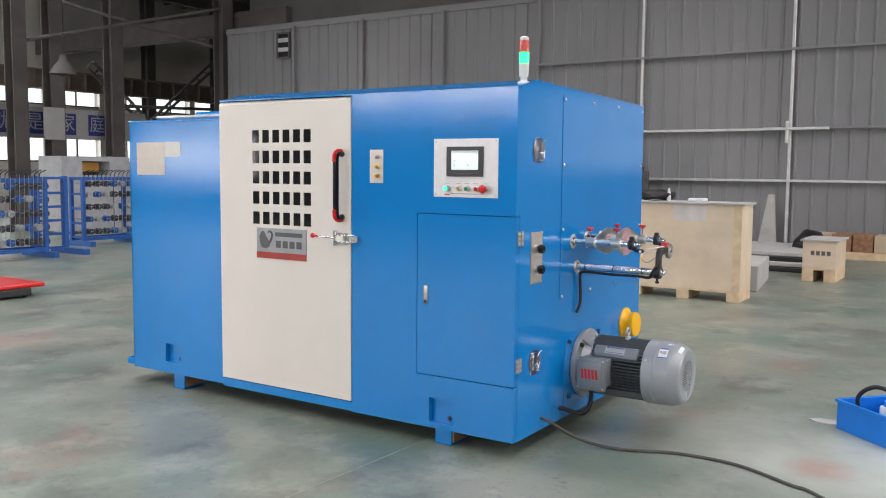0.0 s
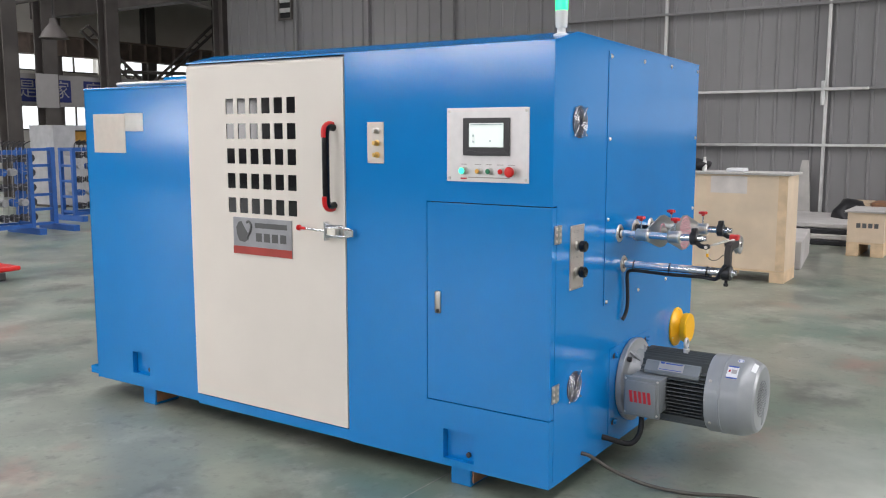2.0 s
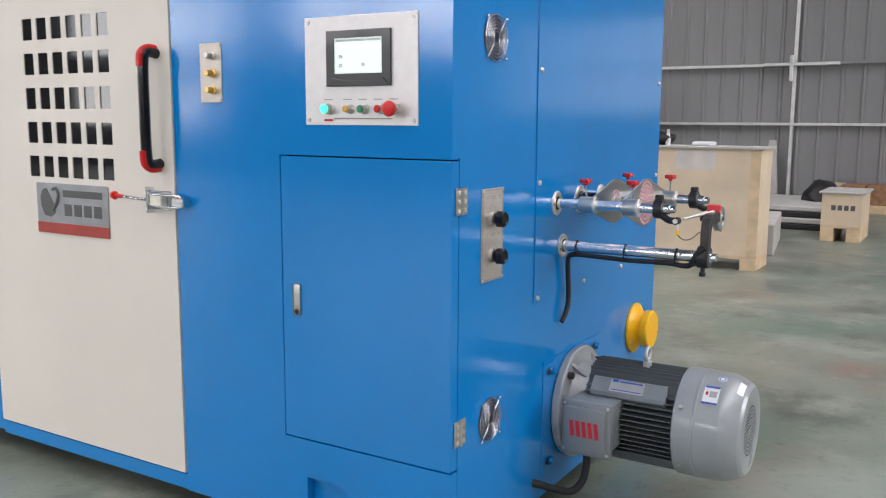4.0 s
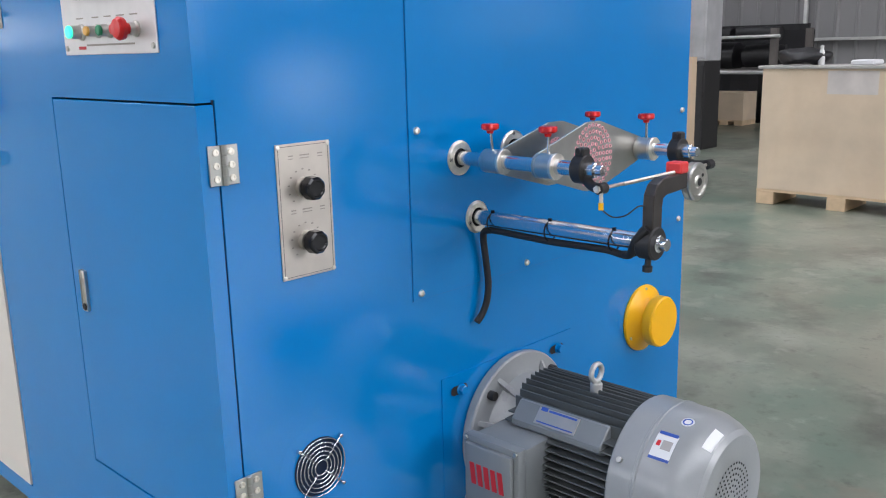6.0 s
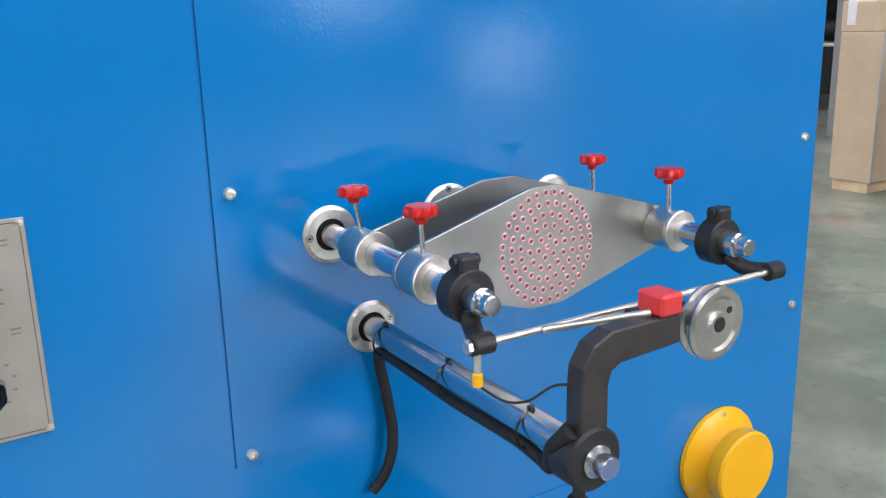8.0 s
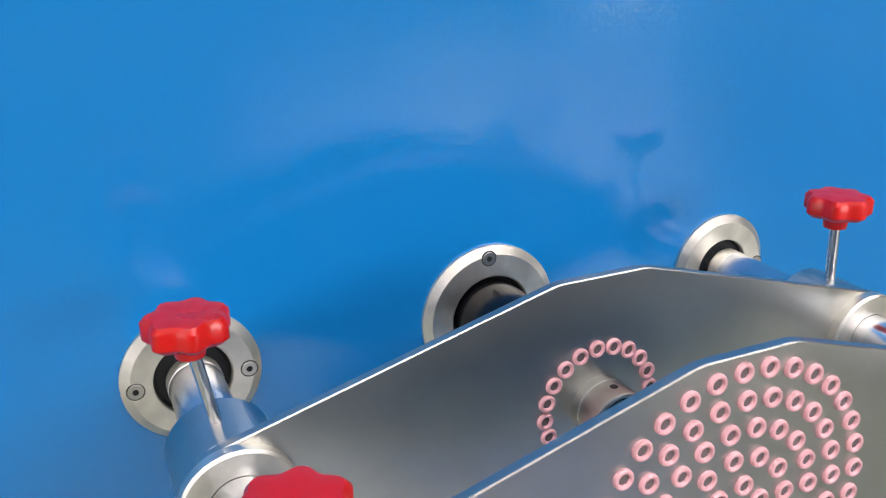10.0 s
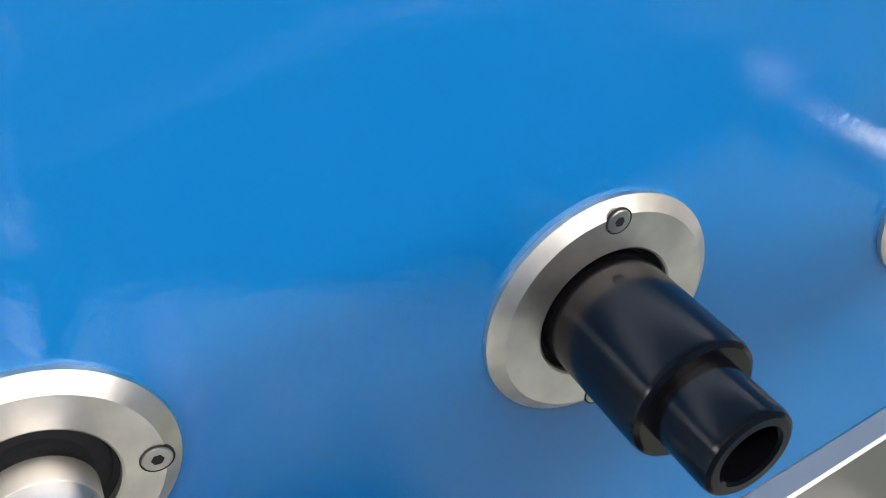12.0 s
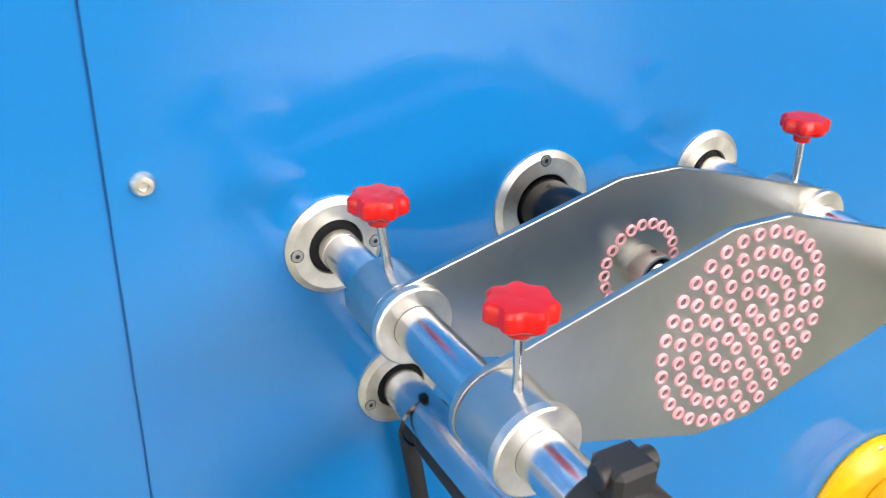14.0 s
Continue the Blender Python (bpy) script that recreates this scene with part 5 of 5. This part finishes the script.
# low stock along the partition
stack = thing("brick_pallet", "low stack of reddish boards along the wall", "stack", (-0.9, 12.0, 0))
part("skid", box(0, 2.6, 0, 0.6, 0, 0.12), WOODL, stack)
for k in range(8):
    part("board", box(0.02 + k * 0.32, 0.32 + k * 0.32, 0.02, 0.58, 0.121, 0.40, 0.008), RUST if k % 3 else CARTON, stack)
sheets = thing("sheet_stack", "stack of grey sheets and dark film on the floor", "stack", (-1.7, 9.4, 0))
for k in range(4):
    part("sheet", box(0.02 * k, 1.35 - 0.03 * k, 0.05 * k, 1.9, 0.001 + 0.07 * k, 0.066 + 0.07 * k, 0.01), GREYBOX if k % 2 else BLACKBAG, sheets)
solid("leaning_board", prism([(-1.90, 0.0), (-1.55, 0.0), (-1.62, 1.02), (-1.72, 1.02)], "y", 12.55, 12.60), GREYBOX, "pale board leaning against the partition", "board")
heap = bmesh.new()
bmesh.ops.create_icosphere(heap, subdivisions=3, radius=1, matrix=Matrix.Translation((-0.62, 10.6, 0.26)) @ Matrix.Diagonal((0.24, 0.3, 0.27, 1)))
for v in heap.verts:
    v.co += Vector(noise.noise_vector(v.co * 5)) * 0.09
    v.co.z = max(v.co.z, 0.0)
solid("crumpled_film", heap, BLACKBAG, "crumpled dark plastic film on the floor", "film", 60)

# dark storage rack behind the crates
rack = thing("storage_rack", "dark steel storage rack loaded with black film rolls", "rack", (-8.2, 10.4, 0))
for x, h in ((0.0, 1.95), (2.3, 1.95), (4.6, 1.42)):
    for y in (0.0, 1.1):
        part("post", box(x - 0.04, x + 0.04, y - 0.04, y + 0.04, 0, h), IRON, rack)
for z, x1 in ((0.85, 4.64), (1.55, 2.34)):
    part("shelf", box(-0.04, x1, -0.04, 1.14, z, z + 0.05), IRON, rack)
    part("edge_rail", rod((-0.04, -0.07, z + 0.02), (x1 + 0.06, -0.07, z + 0.02), 0.025, 10), GALV, rack, "pale steel edge rail")
part("edge_rail", rod((2.3, -0.07, 1.30), (4.7, -0.07, 1.32), 0.022, 10), GALV, rack, "pale steel edge rail")
for k in range(7):
    x = 0.3 + k * 0.66
    for z in (0.90, 1.60) if k < 3 else (0.90,):
        part("film_roll", tube([(x - 0.26, 0.55, z + 0.16), (x, 0.5 + 0.03 * (k % 3), z + 0.17), (x + 0.26, 0.55, z + 0.16)], 0.15 + 0.02 * (k % 3), 12), BLACKBAG, rack, "", 60)
    if k > 2:
        part("film_roll", tube([(x - 0.30, 0.30, 1.36), (x, 0.32, 1.37 + 0.02 * (k % 2)), (x + 0.28, 0.31, 1.35)], 0.09, 12), BLACKBAG, rack, "", 60)
# black sheet and backings added so the space behind the rack reads dark
part("backing", box(-0.04, 2.34, 1.15, 1.17, 0.9, 2.2), DARKH, rack)
part("backing", box(2.34, 4.64, 1.15, 1.17, 0.9, 1.40), DARKH, rack)
dark_sheet = prism([(-8.3 + 0.15 * k, 12.70 + 0.03 * (k % 2)) for k in range(29)] + [(-4.1, 12.76), (-8.3, 12.76)], "z", 0.0, 1.5)
solid("tarpaulin", dark_sheet, BLACKBAG, "black sheet added along the partition to darken the space behind the rack", "tarpaulin")
crate(-5.42, -4.80, 12.15, 12.6, 0.50, "wooden_box", "open wooden box standing behind the rack", 0.06, False)
pil = thing("pale_locker", "pale steel locker standing on a dark tool cabinet", "locker", (-4.19, 9.0, 1.045))
part("body", box(0, 0.38, 0, 0.4, 0, 1.15, 0.01), BOBW, pil)
part("door", box(0.02, 0.36, -0.012, -0.001, 0.04, 1.11, 0.004), BOBW, pil)
bench = thing("tool_cabinet", "low dark steel tool cabinet under the pale locker", "cabinet", (-4.19, 9.0, 0))
part("body", box(0, 0.38, 0, 0.4, 0, 1.045, 0.008), BLACKM, bench)
for z in (0.06, 0.38, 0.70):
    part("drawer", box(0.015, 0.365, -0.014, -0.001, z, z + 0.30, 0.004), BLACKM, bench)
cab = thing("switch_cabinet", "grey steel switch cabinet", "cabinet", (-4.75, 8.5, 0))
part("body", box(0, 0.5, 0, 0.5, 0, 1.9, 0.01), WALL, cab)
part("door", box(0.02, 0.48, -0.012, -0.001, 0.05, 1.85, 0.004), WALL, cab)
for x in (0.12, 0.36):
    part("handle", box(x, x + 0.04, -0.03, -0.0125, 1.55, 1.70, 0.005), BLACKM, cab)

# blue bin with strap
bin_ = thing("plastic_bin", "bright blue plastic bin on the floor holding a strap", "bin", (1.214, 1.517, 0), -42.5)
for wx0, wx1, wy0, wy1 in ((0, 0.56, 0, 0.012), (0, 0.56, 0.30, 0.312), (0, 0.012, 0.012, 0.30), (0.548, 0.56, 0.012, 0.30)):
    part("side_wall", box(wx0, wx1, wy0, wy1, 0.002, 0.165), BINBLUE, bin_)
part("bottom", box(0.012, 0.548, 0.012, 0.30, 0.002, 0.012), BINBLUE, bin_)
rim = box(-0.010, 0.57, -0.010, 0.0, 0.150, 0.168, 0.002)
box(-0.010, 0.57, 0.312, 0.322, 0.150, 0.168, 0.002, bm=rim)
box(-0.010, 0.0, 0.0, 0.312, 0.150, 0.168, 0.002, bm=rim)
part("rim", rim, BINBLUE, bin_)
strap = tube([(0.10, 0.10, 0.03), (0.06, 0.08, 0.18), (0.14, 0.12, 0.26), (0.26, 0.14, 0.235), (0.24, 0.10, 0.12), (0.18, 0.08, 0.05)], 0.012, 8)
st = solid("black_strap", strap, RUBBER, "black webbing strap lying in the blue bin", "strap", 60)
st.matrix_world = pose(1.214, 1.517, 0, 0, 0, -42.5)
btl = thing("white_bottle", "small white bottle in the blue bin", "bottle", (1.47, 1.42, 0.014))
part("body", rod((0, 0, 0), (0, 0, 0.17), 0.035, 16), WHITEP, btl, "", 40)
part("cap", rod((0, 0, 0.17), (0, 0, 0.20), 0.018, 12), BINBLUE, btl, "", 40)
scrap = prism([(1.05, 1.62), (1.10, 1.67), (1.20, 1.66), (1.25, 1.60), (1.18, 1.57), (1.09, 1.58)], "z", 0.0005, 0.004)
solid("floor_scrap", scrap, BANNER, "flat grey scrap of film on the floor", "scrap")

# red-topped floor stand at the far left
stand = thing("red_trolley", "low trolley with red top on the floor", "trolley", (-7.0, 1.55, 0))
part("base", box(-0.5, 0.12, -0.25, 0.25, 0.02, 0.10, 0.01), BLACKM, stand)
part("top", box(-0.75, 0.10, -0.32, 0.42, 0.10, 0.145, 0.015, seg=2), RED, stand, "red plate")
for x in (-0.4, 0.05):
    for y in (-0.2, 0.2):
        part("wheel", rod((x, y - 0.015, 0.03), (x, y + 0.015, 0.03), 0.03, 14), BLACKM, stand)


# bobbin racks
def bobbin_rack(x, y, length, h, name, label, ladder=False):
    r = thing(name, label, "rack", (x, y, 0), 0, group="bobbin racks")
    for yy in (0.0, length):
        for xx in (0.0, 0.34):
            part("post", box(xx - 0.03, xx + 0.03, yy - 0.03, yy + 0.03, 0.05, h), RACKBLUE, r)
        part("foot", box(-0.25, 0.60, yy - 0.05, yy + 0.05, 0.0, 0.09), RACKBLUE, r)
        for z in (0.15, 0.40, 0.66, 0.92, h - 0.03):
            part("rung", box(0.03, 0.31, yy - 0.02, yy + 0.02, z - 0.02, z + 0.02), RACKBLUE, r)
    for z in (0.12, h - 0.03):
        for xx in (0.0, 0.34):
            part("beam", box(xx - 0.025, xx + 0.025, 0.03, length - 0.03, z - 0.03, z + 0.03), RACKBLUE, r)
    n = int(length / 0.16)
    for lv, z in enumerate((0.25, 0.47, 0.69, 0.91, 1.10)):
        part("tie_bar", rod((0.17, 0.0, z), (0.17, length, z), 0.012, 8), WIRE, r)
        for k in range(n):
            yy = 0.12 + k * (length - 0.24) / max(1, n - 1)
            mat = (BOBBIN, BOBW, BOBBIN, RACKBLUE)[(k * 2 + lv * 3 + k // 3) % 4]
            part("bobbin", lathe([(0, 0), (0, 0.055), (0.012, 0.055), (0.014, 0.038), (0.09, 0.038), (0.092, 0.055), (0.104, 0.055), (0.104, 0)], (0.28, yy, z), (1, 0, 0), 14), mat, r, "", 40)
            part("spindle", rod((-0.06, yy, z), (0.46, yy, z + 0.01), 0.006, 6), WIRE, r)
    for k in range(n * 2):
        yy = 0.06 + k * (length - 0.12) / (n * 2 - 1)
        part("guide_finger", tube([(0.30, yy, h), (0.33, yy, h + 0.08), (0.46, yy + 0.02, h + 0.13)], 0.008, 6, sub=3), WIRE if (x > -11) else BLACKM, r)
    for k in range(n * 2):
        yy = 0.10 + k * (length - 0.2) / (n * 2 - 1)
        part("wire", rod((0.40, yy, 0.2), (0.42, yy + 0.02, h + 0.05), 0.004, 5), WIRE, r)
    if ladder:
        for yy in (length + 0.06, length + 0.56):
            part("ladder_post", box(-0.05, 0.05, yy - 0.035, yy + 0.035, 0.09, h + 0.03), RACKBLUE, r)
        for z in (0.10, 0.32, 0.54, 0.76, 0.98, h):
            part("ladder_rung", box(-0.03, 0.03, length + 0.095, length + 0.525, z - 0.02, z + 0.02), RACKBLUE, r)
        part("foot", box(-0.35, 0.55, length + 0.52, length + 0.62, 0.0, 0.09), RACKBLUE, r)
        for z in (0.20, 0.43, 0.65, 0.87, 1.09):
            part("bobbin", lathe([(0, 0), (0, 0.06), (0.3, 0.06), (0.3, 0)], (-0.40, length + 0.3, z), (1, 0, 0), 12), BOBBIN, r, "", 40)
    return r


bobbin_rack(-11.0, 2.95, 1.45, 1.22, "bobbin_rack", "blue bobbin rack with white and dark spools and wire fingers", True)
bobbin_rack(-12.2, 5.90, 1.10, 1.22, "bobbin_rack", "blue bobbin rack with black guide fingers")
wcab = thing("white_cabinet", "white steel machine cabinet with a yellow label", "cabinet", (-15.3, 7.25, 0))
part("body", sheet("x", 0, 1.65, 0.05, 1.62, 0.0, 0.8, [(0.48, 1.15, 1.22, 1.52)]), BOBW, wcab)
part("recess", box(0.3, 0.32, 0.45, 1.2, 1.2, 1.55), IRON, wcab, "dark recess")
part("yellow_sign", box(0.50, 0.52, 0.66, 1.08, 1.30, 1.50), AMBERP, wcab, "yellow warning label")
part("plinth", box(0.03, 0.77, 0.03, 1.62, 0, 0.05), IRON, wcab)
for y in (0.42, 1.22):
    part("door_gap", box(0.801, 0.803, y, y + 0.015, 0.1, 1.18), SEAM, wcab)
# banner of blue squares with white characters
ban = thing("wall_banner", "grey banner with white characters on blue squares", "banner", (-18.5, 7.62, 2.13), 0)
part("board", box(-0.02, 0.0, 0.0, 4.9, -0.03, 0.74), BANNER, ban)
for y in (0.1, 4.6):
    part("post", box(-0.07, -0.021, y - 0.03, y + 0.03, -2.13, 0.70), IRON, ban)
for k, ch in enumerate("就是家庭"):
    y = 0.45 + k * 0.88
    sq = part("blue_square", box(0.001, 0.006, y, y + 0.52, 0.08, 0.62), BANBLUE, ban)
    cu = bpy.data.curves.new("character", "FONT")
    cu.body, cu.size, cu.align_x, cu.align_y = ch, 0.46, "CENTER", "CENTER"
    cu.materials.append(BOBW)
    to = new("character", cu)
    to.parent = sq
    to.matrix_basis = pose(0.009, y + 0.26, 0.35, 90, 0, 90)
solid("banner_card", box(-17.785, -17.76, 8.98, 9.54, 2.05, 2.83), BANNER, "plain grey card hung in front of the banner", "card")
lampf = thing("high_bay_lamp", "round grey high bay lamp hanging from the roof", "lamp", (-16.0, 8.36, 3.45))
part("reflector", lathe([(0, 0.30), (0.18, 0.20), (0.30, 0.09), (0.42, 0.07), (0.42, 0)], (0, 0, 0), (0, 0, 1), 24), IRON, lampf, "", 40)
part("cord", rod((0, 0, 0.42), (0, 0, 4.0), 0.012, 8), BLACKM, lampf)
